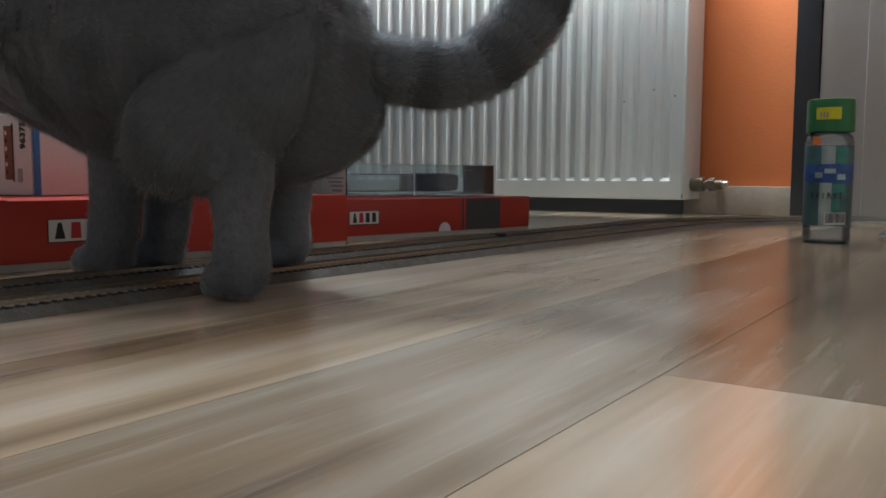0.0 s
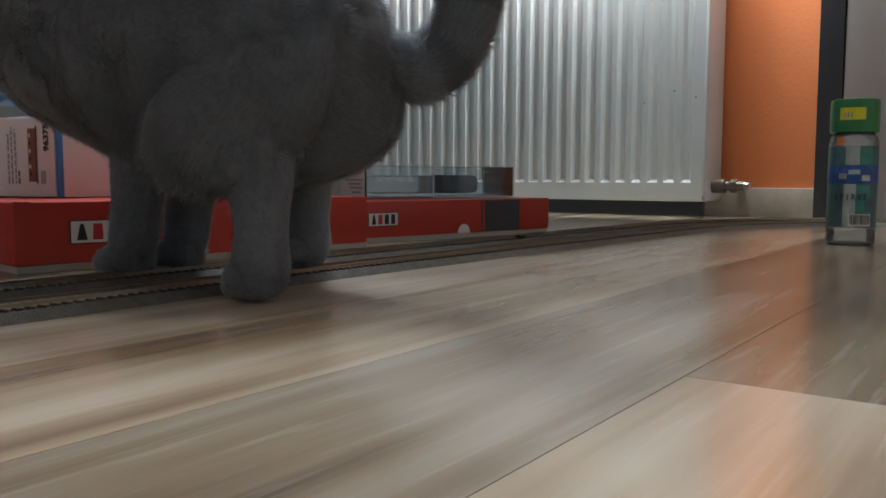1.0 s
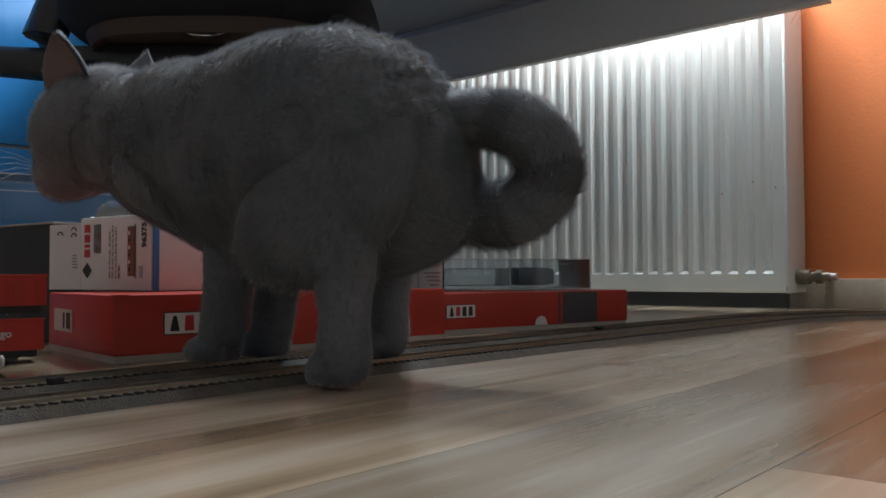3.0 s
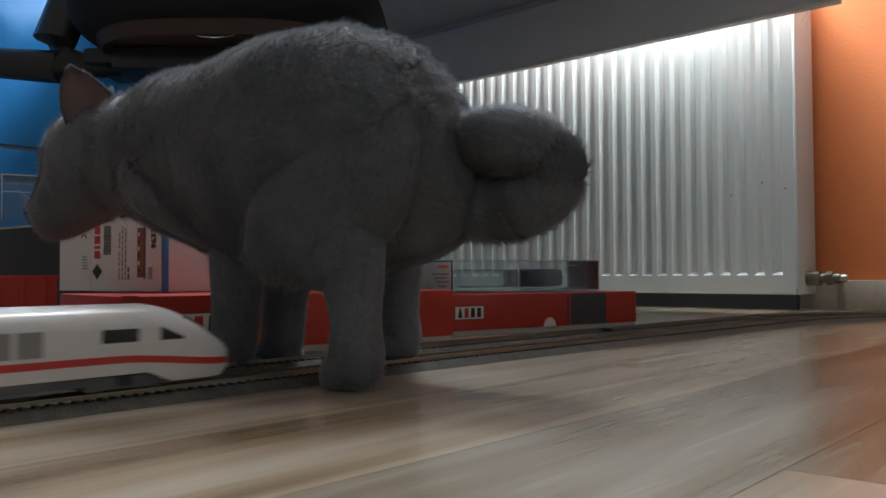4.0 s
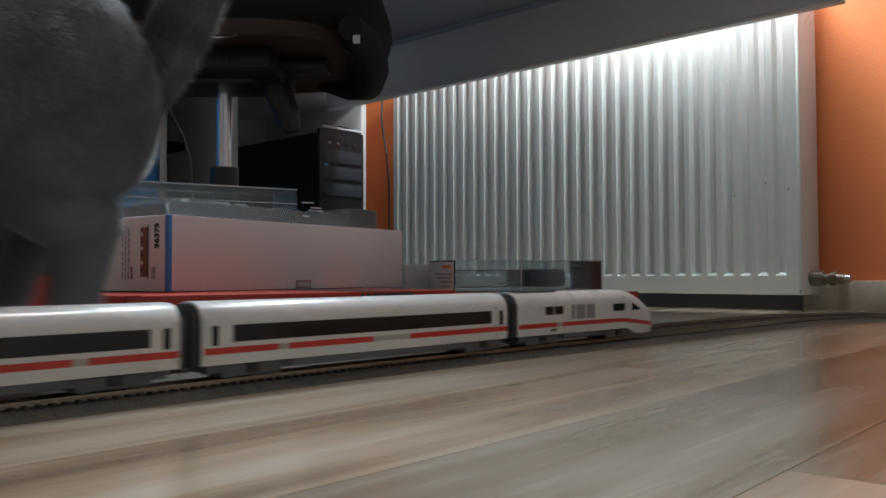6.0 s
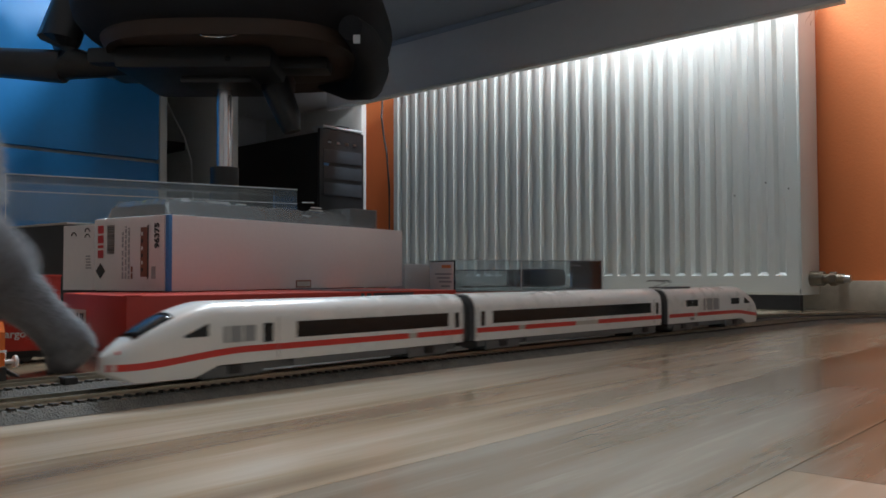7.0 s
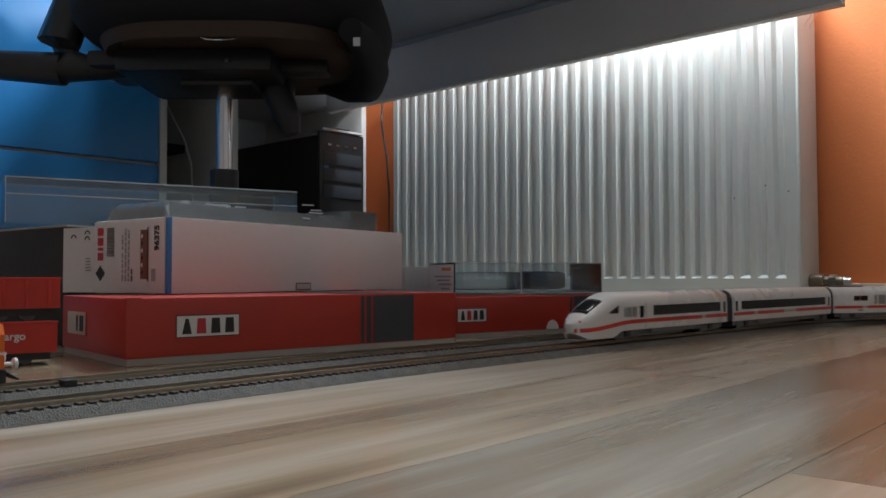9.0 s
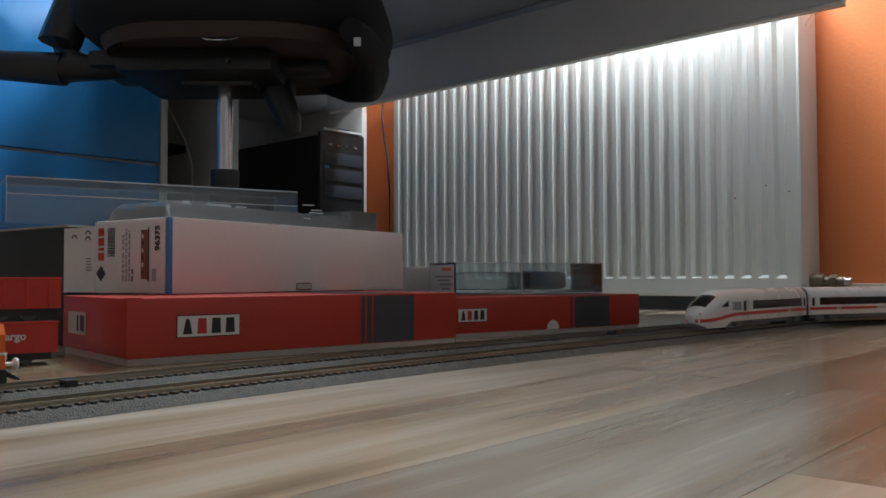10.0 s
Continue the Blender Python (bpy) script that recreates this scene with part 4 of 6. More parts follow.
def build_bottle():
    """Flat-shouldered clear spirit bottle with a green cap."""
    b = empty("spirit_bottle", pose(-0.170, 1.015, 0, 0, 0, 6), "clear plastic spirit bottle with green cap and teal label", "bottle")

    def turned(profile, n=32):
        bm = bmesh.new()
        loft(bm, [[(r * math.cos(2 * math.pi * k / n), r * math.sin(2 * math.pi * k / n), z) for k in range(n)] for r, z in profile])
        return bm
    part("flask", turned([(0.020, 0.0), (0.0245, 0.002), (0.0252, 0.008), (0.0245, 0.013), (0.0252, 0.018), (0.0252, 0.112), (0.0235, 0.119), (0.019, 0.1235)]), CLEAR_MILKY, b, "clear flask body", smooth=True)
    part("label_wrap", turned([(0.0254, 0.020), (0.0255, 0.0205), (0.0255, 0.108), (0.0254, 0.1085)]), LABEL_TEAL, b, "dark teal wrap label", smooth=True)
    part("blue_band", turned([(0.0256, 0.068), (0.0257, 0.0683), (0.0257, 0.0875), (0.0256, 0.0878)]), LABEL_BLUE, b, "blue swirling band", smooth=True)
    c = part("cap", turned([(0.0235, 0.1235), (0.0250, 0.1245), (0.0250, 0.156), (0.0242, 0.1595), (0.022, 0.1603)]), BOTTLE_GREEN, b, "green plastic cap", smooth=True)

    def patch(name, r, a0, a1, z0, z1, mat, parent, label=""):
        bm = bmesh.new()
        n = 10
        pts = [radians(a0 + (a1 - a0) * k / n) for k in range(n + 1)]
        loft(bm, [[(r * math.cos(t), r * math.sin(t), z0) for t in pts] + [((r - 0.0003) * math.cos(t), (r - 0.0003) * math.sin(t), z0) for t in pts[::-1]], [(r * math.cos(t), r * math.sin(t), z1) for t in pts] + [((r - 0.0003) * math.cos(t), (r - 0.0003) * math.sin(t), z1) for t in pts[::-1]]])
        return part(name, bm, mat, parent, label, smooth=True)
    tag = patch("price_tag", 0.0253, -122, -62, 0.137, 0.150, TAG_YELLOW, c, "yellow price tag")
    for k in range(3):
        patch("price_bar", 0.0255, -112 + k * 8, -108 + k * 8, 0.139, 0.145, PRINT_GREY, tag)
    patch("silver_field", 0.0257, -106, -78, 0.0205, 0.0675, LABEL_SILVER, b, "silvery label field")
    patch("silver_field", 0.0257, -104, -72, 0.0882, 0.1080, LABEL_SILVER, b, "silvery label field")
    for a0, a1, z0, z1 in ((-77, -58, 0.036, 0.050), (-77, -44, 0.055, 0.066), (-70, -40, 0.089, 0.107)):
        patch("teal_sweep", 0.0257, a0, a1, z0, z1, LABEL_BRIGHT, b, "bright teal sweep")
    for a0, a1, z0, z1 in ((-118, -100, 0.073, 0.079), (-96, -70, 0.078, 0.083), (-66, -46, 0.071, 0.077)):
        patch("pale_swirl", 0.0259, a0, a1, z0, z1, LABEL_SILVER, b)
    word = "SPIRYT"
    for k, ch in enumerate(word):
        a = radians(-122 + k * 13)
        letters(ch, 0.0095, PRINT_BLACK, b, Matrix.Translation((0.0262 * math.cos(a), 0.0262 * math.sin(a), 0.053)) @ Euler((radians(90), 0, a + math.pi / 2)).to_matrix().to_4x4(), "lettering", 0.0001, 0.0001, 0.8)
    bc = patch("barcode_field", 0.0258, -92, -40, 0.0215, 0.035, CARD_WHITE, b, "white barcode field")
    rng = random.Random(5)
    a = -89
    while a < -43:
        w = rng.choice((0.8, 1.4, 2.0))
        patch("barcode_bar", 0.0260, a, a + w, 0.0235, 0.034, PRINT_BLACK, bc)
        a += w + rng.choice((1.0, 1.6))
    patch("red_mark", 0.0256, -128, -108, 0.1095, 0.1185, PRINT_ORANGE, b)
    # clear scrap of packaging on the floor beside it
    s = empty("plastic_wrap", pose(-0.120, 1.10, 0, 0, 0, 20), "crumpled clear plastic wrapping on the floor", "plastic wrap")
    bm = bmesh.new()
    rng = random.Random(11)
    g = [[bm.verts.new((0.10 * i / 9, 0.05 * j / 5, 0.001 + 0.018 * math.sin(math.pi * i / 9) * math.sin(math.pi * j / 5) + rng.uniform(0, 0.006))) for j in range(6)] for i in range(10)]
    for i in range(9):
        for j in range(5):
            bm.faces.new((g[i][j], g[i + 1][j], g[i + 1][j + 1], g[i][j + 1]))
    ob = part("film", bm, CLEAR_MILKY, s)
    sol = ob.modifiers.new("thick", "SOLIDIFY")
    sol.thickness = 0.0004
    box_part("cardboard_tab", (0.0, 0.03, 0.0, 0.006, 0.0, 0.004), PRINT_GREY, s, 0.001)


build_track("front_track", 0.0, "model railway track on grey ballast bed along the floor", (0.06,))
build_track("rear_track", GAP, "second model railway track laid beside the first one", (0.215, 0.80))
build_cartons()
build_white_carton()
build_dark_carton()
build_clear_things()
build_wagons()
build_bottle()

# ---- model express train ----
HALF, FLOOR_Z, ROOF_Z = 0.0172, 0.0095, 0.0465


def section(w, z0, z1, n=7):
    """Car body outline: upright sides and a rounded roof; w, z1 shrink towards a nose."""
    side = z0 + (z1 - z0) * 0.62
    pts = [(-w * 0.96, z0), (w * 0.96, z0), (w, z0 + 0.003), (w, side)]
    for k in range(1, n):
        a = math.pi / 2 * k / n
        pts.append((w * math.cos(a) ** 0.72, side + (z1 - side) * math.sin(a) ** 0.9))
    pts.append((0.0, z1))
    for k in range(n - 1, 0, -1):
        a = math.pi / 2 * k / n
        pts.append((-w * math.cos(a) ** 0.72, side + (z1 - side) * math.sin(a) ** 0.9))
    pts += [(-w, side), (-w, z0 + 0.003)]
    return pts


def nose_shape(u):
    """u: 0 where the nose begins, 1 at its tip. Half width, roof and underside heights."""
    w = HALF * (1 - 0.10 * u ** 2) * math.sqrt(max(0.0, 1 - (max(0, u - 0.45) / 0.56) ** 2.6))
    roof = ROOF_Z - 0.0285 * u ** 1.75
    low = FLOOR_Z - 0.006 * min(1, u * 4) + 0.006 * max(0, u - 0.8) / 0.2
    return max(w, 0.003), roof, low


def bogie(parent, x):
    b = box_part("bogie", (x - 0.021, x + 0.021, -0.0135, 0.0135, 0.0015, 0.0088), TRAIN_GREY, parent, 0.0012)
    for dx in (-0.0145, 0.0145):
        bm = bmesh.new()
        rod(bm, (x + dx, -0.0098, 0.0052), (x + dx, 0.0098, 0.0052), 0.0052, seg=18)
        part("wheelset", bm, WHEEL, b, smooth=True)
    for s in (-1, 1):
        box_part("spring", (x - 0.004, x + 0.004, s * 0.0142 - 0.0008, s * 0.0142 + 0.0008, 0.0035, 0.0085), BLACK_PLASTIC, b)


def side_strip(name, xs, zlo, zhi, mat, parent, width, label=""):
    """A printed band on both sides, following the body's width; one mesh a side."""
    for s in (-1, 1):
        bm = bmesh.new()
        rings = []
        for x in xs:
            w = width(x)
            a, b = zlo(x), zhi(x)
            rings.append([(x, s * (w + 0.00025), a), (x, s * (w + 0.00025), b), (x, s * (w - 0.0004), b), (x, s * (w - 0.0004), a)])
        loft(bm, rings)
        part(name, bm, mat, parent, label)


def rail_car(name, length, label, nose=0.0, engine=False):
    """A car 0..length along x; its nose, where it has one, lies at the far end."""
    c = empty(name, pose(0, 0, 0), label, "model train", "express train cars")
    bm = bmesh.new()
    rings = [[(0.0, y * 0.97, z * 0.99 + 0.0002) for y, z in section(HALF, FLOOR_Z, ROOF_Z)]]
    x_n = length - nose
    for k in range(1, 9):
        rings.append([(x_n * k / 8 if k < 8 else x_n - (0.0006 if not nose else 0), y, z) for y, z in section(HALF, FLOOR_Z, ROOF_Z)])
    rings[1] = [(0.0008, y, z) for y, z in section(HALF, FLOOR_Z, ROOF_Z)]
    if nose:
        for k in range(1, 21):
            u = k / 20
            w, r, lo = nose_shape(u)
            rings.append([(x_n + nose * u, y, z) for y, z in section(w, lo, r)])
    else:
        rings.append([(length, y * 0.97, z * 0.99 + 0.0002) for y, z in section(HALF, FLOOR_Z, ROOF_Z)])
    loft(bm, rings)
    part("body", bm, TRAIN_WHITE, c, "glossy white body shell", smooth=True)

    def width(x):
        return HALF if x <= x_n else nose_shape((x - x_n) / nose)[0]

    def dip(x):
        u = max(0.0, (x - x_n + 0.02) / (nose + 0.02)) if nose else 0.0
        return 0.0058 * (u * u * (3 - 2 * u))
    end = length - 0.0008
    xs = [0.001 + (end - 0.001) * k / 60 for k in range(61)]
    marks = [(0.052, 0.060)] + ([(0.13, 0.165)] if not nose else [])
    cuts = [0.001] + [v for a, b in marks for v in (a, b)] + [end]
    for a, b in zip(cuts[::2], cuts[1::2]):
        run = [a] + [x for x in xs if a < x < b] + [b]
        side_strip("red_stripe", run, lambda x: 0.0158 - dip(x), lambda x: 0.0196 - dip(x), TRAIN_RED, c, width, "red waist stripe")
    for a, b in marks:
        side_strip("pale_marking", [a, b], lambda x: 0.0160, lambda x: 0.0194, CARD_EDGE, c, width)
    if engine:
        windows = [(0.036, 0.0475), (0.0485, 0.061), (x_n - 0.026, x_n - 0.006)]
        zr = (0.0265, 0.0335)
    elif nose:
        windows = [(0.018, x_n - 0.055)]
        zr = (0.0225, 0.0325)
    else:
        windows = [(0.020, length - 0.020)]
        zr = (0.0225, 0.0325)
    for a, b in windows:
        side_strip("window_band", [a, b], lambda x: zr[0], lambda x: zr[1], TRAIN_GLASS, c, width, "black window band")
    if not engine:
        doors = [(0.006, 0.0105)] + ([(x_n - 0.037, x_n - 0.030)] if nose else [(length - 0.0105, length - 0.006)])
        for a, b in doors:
            side_strip("door_window", [a, b], lambda x: 0.021, lambda x: 0.0325, TRAIN_GLASS, c, width)
            side_strip("door_seam", [a - 0.0042, a - 0.0038], lambda x: 0.0115, lambda x: 0.036, PRINT_GREY, c, width)
    # skirts and underframe
    for s in (-1, 1):
        box_part("skirt", (0.062, x_n - 0.052, s * HALF * 0.93 - 0.0006, s * HALF * 0.93 + 0.0006, 0.0052, FLOOR_Z), TRAIN_GREY, c, 0.0003)
    box_part("underframe", (0.006, x_n - 0.004, -0.0125, 0.0125, 0.0045, FLOOR_Z - 0.0002), TRAIN_GREY, c)
    bogie(c, 0.036)
    bogie(c, x_n - (0.026 if not nose else 0.012))
    for s, turn in ((-1, 0), (1, 180)):
        if engine or nose:
            x = x_n - 0.072 if engine else x_n - 0.014
            h, base = (0.0064, 0.0280) if engine else (0.0048, 0.0270)
            for a, b in ((-0.0135, -0.0105), (-0.0085, 0.0010), (0.0030, 0.0120)):
                sc = 1.35 if engine else 0.85
                box_part("mark_block", (x + a * sc * -s, x + b * sc * -s, s * (HALF + 0.0001), s * (HALF + 0.0004), base - h, base + h) if s < 0 else (x - b * sc, x - a * sc, HALF + 0.0001, HALF + 0.0004, base - h, base + h), TRAIN_LETTER, c)
    if nose:
        # windscreen, side cab windows, lamps
        bm = bmesh.new()
        rows = []
        for k in range(7):
            u = 0.42 + 0.36 * k / 6
            w, r, lo = nose_shape(u)
            sec = section(w, lo, r)
            top = sec[7:14]
            rows.append([(x_n + nose * u + 0.0002, y * 0.96, z + 0.0004) for y, z in top])
        loft(bm, [r for r in rows], close=False)
        ob = part("windscreen", bm, TRAIN_GLASS, c, "dark sloping windscreen", smooth=True)
        sol = ob.modifiers.new("thick", "SOLIDIFY")
        sol.thickness = 0.0003
        side_strip("cab_window", [x_n + nose * 0.12, x_n + nose * 0.22, x_n + nose * 0.36], lambda x: 0.0265, lambda x: max(0.0268, 0.0345 - max(0, (x - x_n - nose * 0.10) / nose) * 0.026), TRAIN_GLASS, c, width)
        for s in (-1, 1):
            w, r, lo = nose_shape(0.90)
            bm = bmesh.new()
            bmesh.ops.create_uvsphere(bm, u_segments=10, v_segments=6, radius=0.0018, matrix=Matrix.Translation((x_n + nose * 0.90, s * w * 0.72, r - 0.0035)))
            part("tail_light", bm, TRAIN_RED, c, smooth=True)
    # gangway bellows on the flat ends
    ends = [0.0] if nose else [0.0, length]
    for x in ends:
        d = -1 if x == 0 else 1
        bm = bmesh.new()
        for k in range(4):
            a = x + d * 0.0018 * k
            sc = 0.93 if k % 2 == 0 else 0.86
            ring = [(y * sc, FLOOR_Z + (z - FLOOR_Z) * (sc + 0.03)) for y, z in section(HALF, FLOOR_Z, ROOF_Z)]
            if k == 0:
                rr = []
            rr.append([(a + d * 0.0002, y, z) for y, z in ring])
        loft(bm, rr)
        part("gangway", bm, TRAIN_RUBBER, c, "dark rubber gangway bellows")
        box_part("coupler", (min(x + d * 0.005, x + d * 0.010), max(x + d * 0.005, x + d * 0.010), -0.003, 0.003, 0.006, 0.010), BLACK_PLASTIC, c)
    if engine:
        # roof gear and pantograph
        box_part("roof_gear", (0.004, 0.062, -0.008, 0.008, ROOF_Z - 0.0012, ROOF_Z + 0.0012), TRAIN_GREY, c, 0.0005)
        bm = bmesh.new()
        for s in (-1, 1):
            tube(bm, [(0.010, s * 0.006, ROOF_Z + 0.0012), (0.030, s * 0.004, ROOF_Z + 0.0055), (0.008, s * 0.003, ROOF_Z + 0.0075)], 0.0004, 5)
        tube(bm, [(0.008, -0.013, ROOF_Z + 0.0072), (0.008, -0.009, ROOF_Z + 0.008), (0.008, 0.009, ROOF_Z + 0.008), (0.008, 0.013, ROOF_Z + 0.0072)], 0.0005, 5)
        tube(bm, [(0.012, -0.013, ROOF_Z + 0.0072), (0.012, -0.009, ROOF_Z + 0.008), (0.012, 0.009, ROOF_Z + 0.008), (0.012, 0.013, ROOF_Z + 0.0072)], 0.0005, 5)
        part("pantograph", bm, TRAIN_GREY, c, "folded grey pantograph")
        for s in (-1, 1):
            side_strip("vent_grille", [x_n - 0.120, x_n - 0.112], lambda x: 0.012, lambda x: 0.0145, PRINT_GREY, c, width)
    return c


POWER_CAR = rail_car("power_car", 0.222, "white express power car with red stripe on the front track", 0.058, True)
COACH = rail_car("coach", 0.276, "white express coach with black window band and red stripe")
CONTROL_CAR = rail_car("control_car", 0.276, "white express control car with a sloping nose at the rear", 0.062)

# ---- cat ----
SKIN_NORMALS = {}


def furry(bm, amount, length, comb, seed, wide=0.0007):
    """Fine hairs rooted on the skin and combed one way."""
    rng = random.Random(seed)
    bm.normal_update()
    faces = list(bm.faces)
    for f in faces:
        f.smooth = True
    areas = [f.calc_area() for f in faces]
    comb = Vector(comb)
    made, lean = [], []
    for f in rng.choices(faces, weights=areas, k=amount):
        vs = [v.co for v in f.verts]
        a, b, c = vs[0], vs[1], vs[rng.choice((2, len(vs) - 1))]
        u, v = rng.random(), rng.random()
        if u + v > 1:
            u, v = 1 - u, 1 - v
        p = a + (b - a) * u + (c - a) * v
        nrm = f.normal
        lay = comb - nrm * comb.dot(nrm)
        swirl = Vector((noise.noise(p * 40), noise.noise(p * 40 + Vector((9, 0, 0))), noise.noise(p * 40 + Vector((0, 9, 0)))))
        d = (nrm * rng.uniform(0.25, 0.60) + swirl * 0.35 + lay * rng.uniform(0.7, 1.2) + Vector((rng.uniform(-1, 1), rng.uniform(-1, 1), rng.uniform(-1, 1))) * 0.16).normalized()
        side = d.cross(nrm)
        if side.length < 1e-4:
            continue
        side = side.normalized() * wide * 0.5
        tip = p + d * length * rng.uniform(0.6, 1.2)
        made.append((p - side - nrm * 0.0006, p + side - nrm * 0.0006, tip))
        lean.append((nrm + swirl * 0.30 + Vector((rng.uniform(-1, 1), rng.uniform(-1, 1), rng.uniform(-1, 1))) * 0.12).normalized())
    bare = {v: v.normal.copy() for v in bm.verts}
    for tri in made:
        f = bm.faces.new([bm.verts.new(q) for q in tri])
        f.smooth = True
    bm.verts.index_update()
    bm.verts.ensure_lookup_table()
    SKIN_NORMALS[id(bm)] = [tuple(bare[v]) for v in bm.verts if v in bare] + [tuple(n) for n in lean for _ in range(3)]
    return bm


def soft_part(name, bm, parent, mat=FUR, label="", m=None):
    me = bpy.data.meshes.new(name)
    bm.to_mesh(me)
    normals = SKIN_NORMALS.pop(id(bm), None)
    bm.free()
    if normals:
        me.normals_split_custom_set_from_vertices(normals)
    me.materials.append(mat)
    ob = new(name, me)
    ob.parent = parent
    if m is not None:
        ob.matrix_basis = m
    if label:
        ob["label"] = label
    return ob


def curve_through(rows, t):
    """Smooth reading of several values along rows spaced by their first value."""
    k = 0
    while k < len(rows) - 2 and t > rows[k + 1][0]:
        k += 1
    p0, p1, p2, p3 = rows[max(k - 1, 0)], rows[k], rows[k + 1], rows[min(k + 2, len(rows) - 1)]
    h = p2[0] - p1[0]
    u = min(1.0, max(0.0, (t - p1[0]) / h))
    out = []
    for a, b, c, d in zip(p0[1:], p1[1:], p2[1:], p3[1:]):
        m1 = (c - a) / max(1e-6, p2[0] - p0[0]) * h
        m2 = (d - b) / max(1e-6, p3[0] - p1[0]) * h
        out.append((2 * u ** 3 - 3 * u * u + 1) * b + (u ** 3 - 2 * u * u + u) * m1 + (3 * u * u - 2 * u ** 3) * c + (u ** 3 - u * u) * m2)
    return out


def pelt(rows, seed, steps=40, around=44, power=2.0, lump=0.0016, folds=None):
    """A body along x from rows of x, top, bottom, half width, side shift; its ends are closed."""
    bm = bmesh.new()
    x0, x1 = rows[0][0], rows[-1][0]
    rings = []
    for i in range(steps + 1):
        u = i / steps
        x = x0 + (x1 - x0) * (0.5 - 0.5 * math.cos(math.pi * u))
        top, bot, hw, cy = curve_through(rows, x)
        zc, hh = (top + bot) / 2, max(0.001, (top - bot) / 2)
        hw = max(0.001, hw)
        ring = []
        for k in range(around):
            a = 2 * math.pi * k / around
            c, s = math.cos(a), math.sin(a)
            ring.append((x, cy + math.copysign(abs(c) ** (2 / power), c) * hw, zc + math.copysign(abs(s) ** (2 / power), s) * hh))
        rings.append(ring)
    for end in (0, -1):
        ring = rings[end]
        mid = Vector([sum(p[k] for p in ring) / around for k in range(3)])
        tips = [[tuple(mid + (Vector(p) - mid) * f) for p in ring] for f in (0.6, 0.05)]
        rings = tips[::-1] + rings if end == 0 else rings + tips
    loft(bm, rings)
    bmesh.ops.recalc_face_normals(bm, faces=bm.faces)
    bm.normal_update()
    for v in bm.verts:
        p = v.co * 24 + Vector((seed, 0, 0))
        d = noise.noise(p) * lump + noise.noise(p * 3.0) * lump * 0.45
        if folds:
            d += folds(v.co)
        v.co += v.normal * d
    bm.normal_update()
    return bm


def limb(rows, seed, steps=20, around=24):
    """A limb hanging from the origin: rows of depth below it, x shift, half depth, half width."""
    bm = pelt([(d, x + rx, x - rx, ry, 0.0) for d, x, rx, ry in rows], seed, steps, around, 2.1, 0.0012)
    # lay the long axis along -z, front to +x
    bmesh.ops.transform(bm, matrix=Matrix(((0, 0, 1, 0), (0, 1, 0, 0), (-1, 0, 0, 0), (0, 0, 0, 1))), verts=bm.verts)
    return bm


def rump_folds(p):
    """Loose skin over the croup lies in ridges across the back."""
    a = math.atan2(p.z - 0.135, p.x - 0.060)
    where = max(0.0, min(1.0, (0.085 - p.x) / 0.05)) * max(0.0, min(1.0, (p.z - 0.140) / 0.035)) * max(0.0, min(1.0, (p.x + 0.042) / 0.012))
    side = 0.35 + max(0.0, noise.noise(p * 16 + Vector((3, 1, 2))) + 0.35)
    flank = max(0.0, min(1.0, (p.x - 0.10) / 0.05)) * 0.25
    wave = math.sin(a * 0.105 * 2 * math.pi / 0.0140 + abs(p.y) * 30 + 1.6 * noise.noise(p * 26))
    return 0.0019 * where * side * wave + 0.0016 * flank * math.sin(p.x * 420 + p.z * 90 + 2 * noise.noise(p * 20))


CAT = empty("cat", pose(-0.378, 0.396, 0), "plump grey short-haired cat with a thick ringed tail", "cat")
THIGH, SHANK, FOOT, UPPER, FORE = 0.105, 0.060, 0.083, 0.078, 0.108


def paw_mesh(seed):
    bm = pelt([(-0.016, 0.018, 0.006, 0.005, 0), (-0.013, 0.026, 0.002, 0.012, 0), (-0.001, 0.030, 0.000, 0.0165, 0), (0.009, 0.024, 0.000, 0.0180, 0), (0.017, 0.017, 0.000, 0.0160, 0), (0.022, 0.009, 0.002, 0.008, 0)], seed, 18, 24, 2.3, 0.0008, lambda p: 0.0016 * math.cos(p.y * 2 * math.pi / 0.0115) if p.x > 0.010 else 0.0)
    return bm


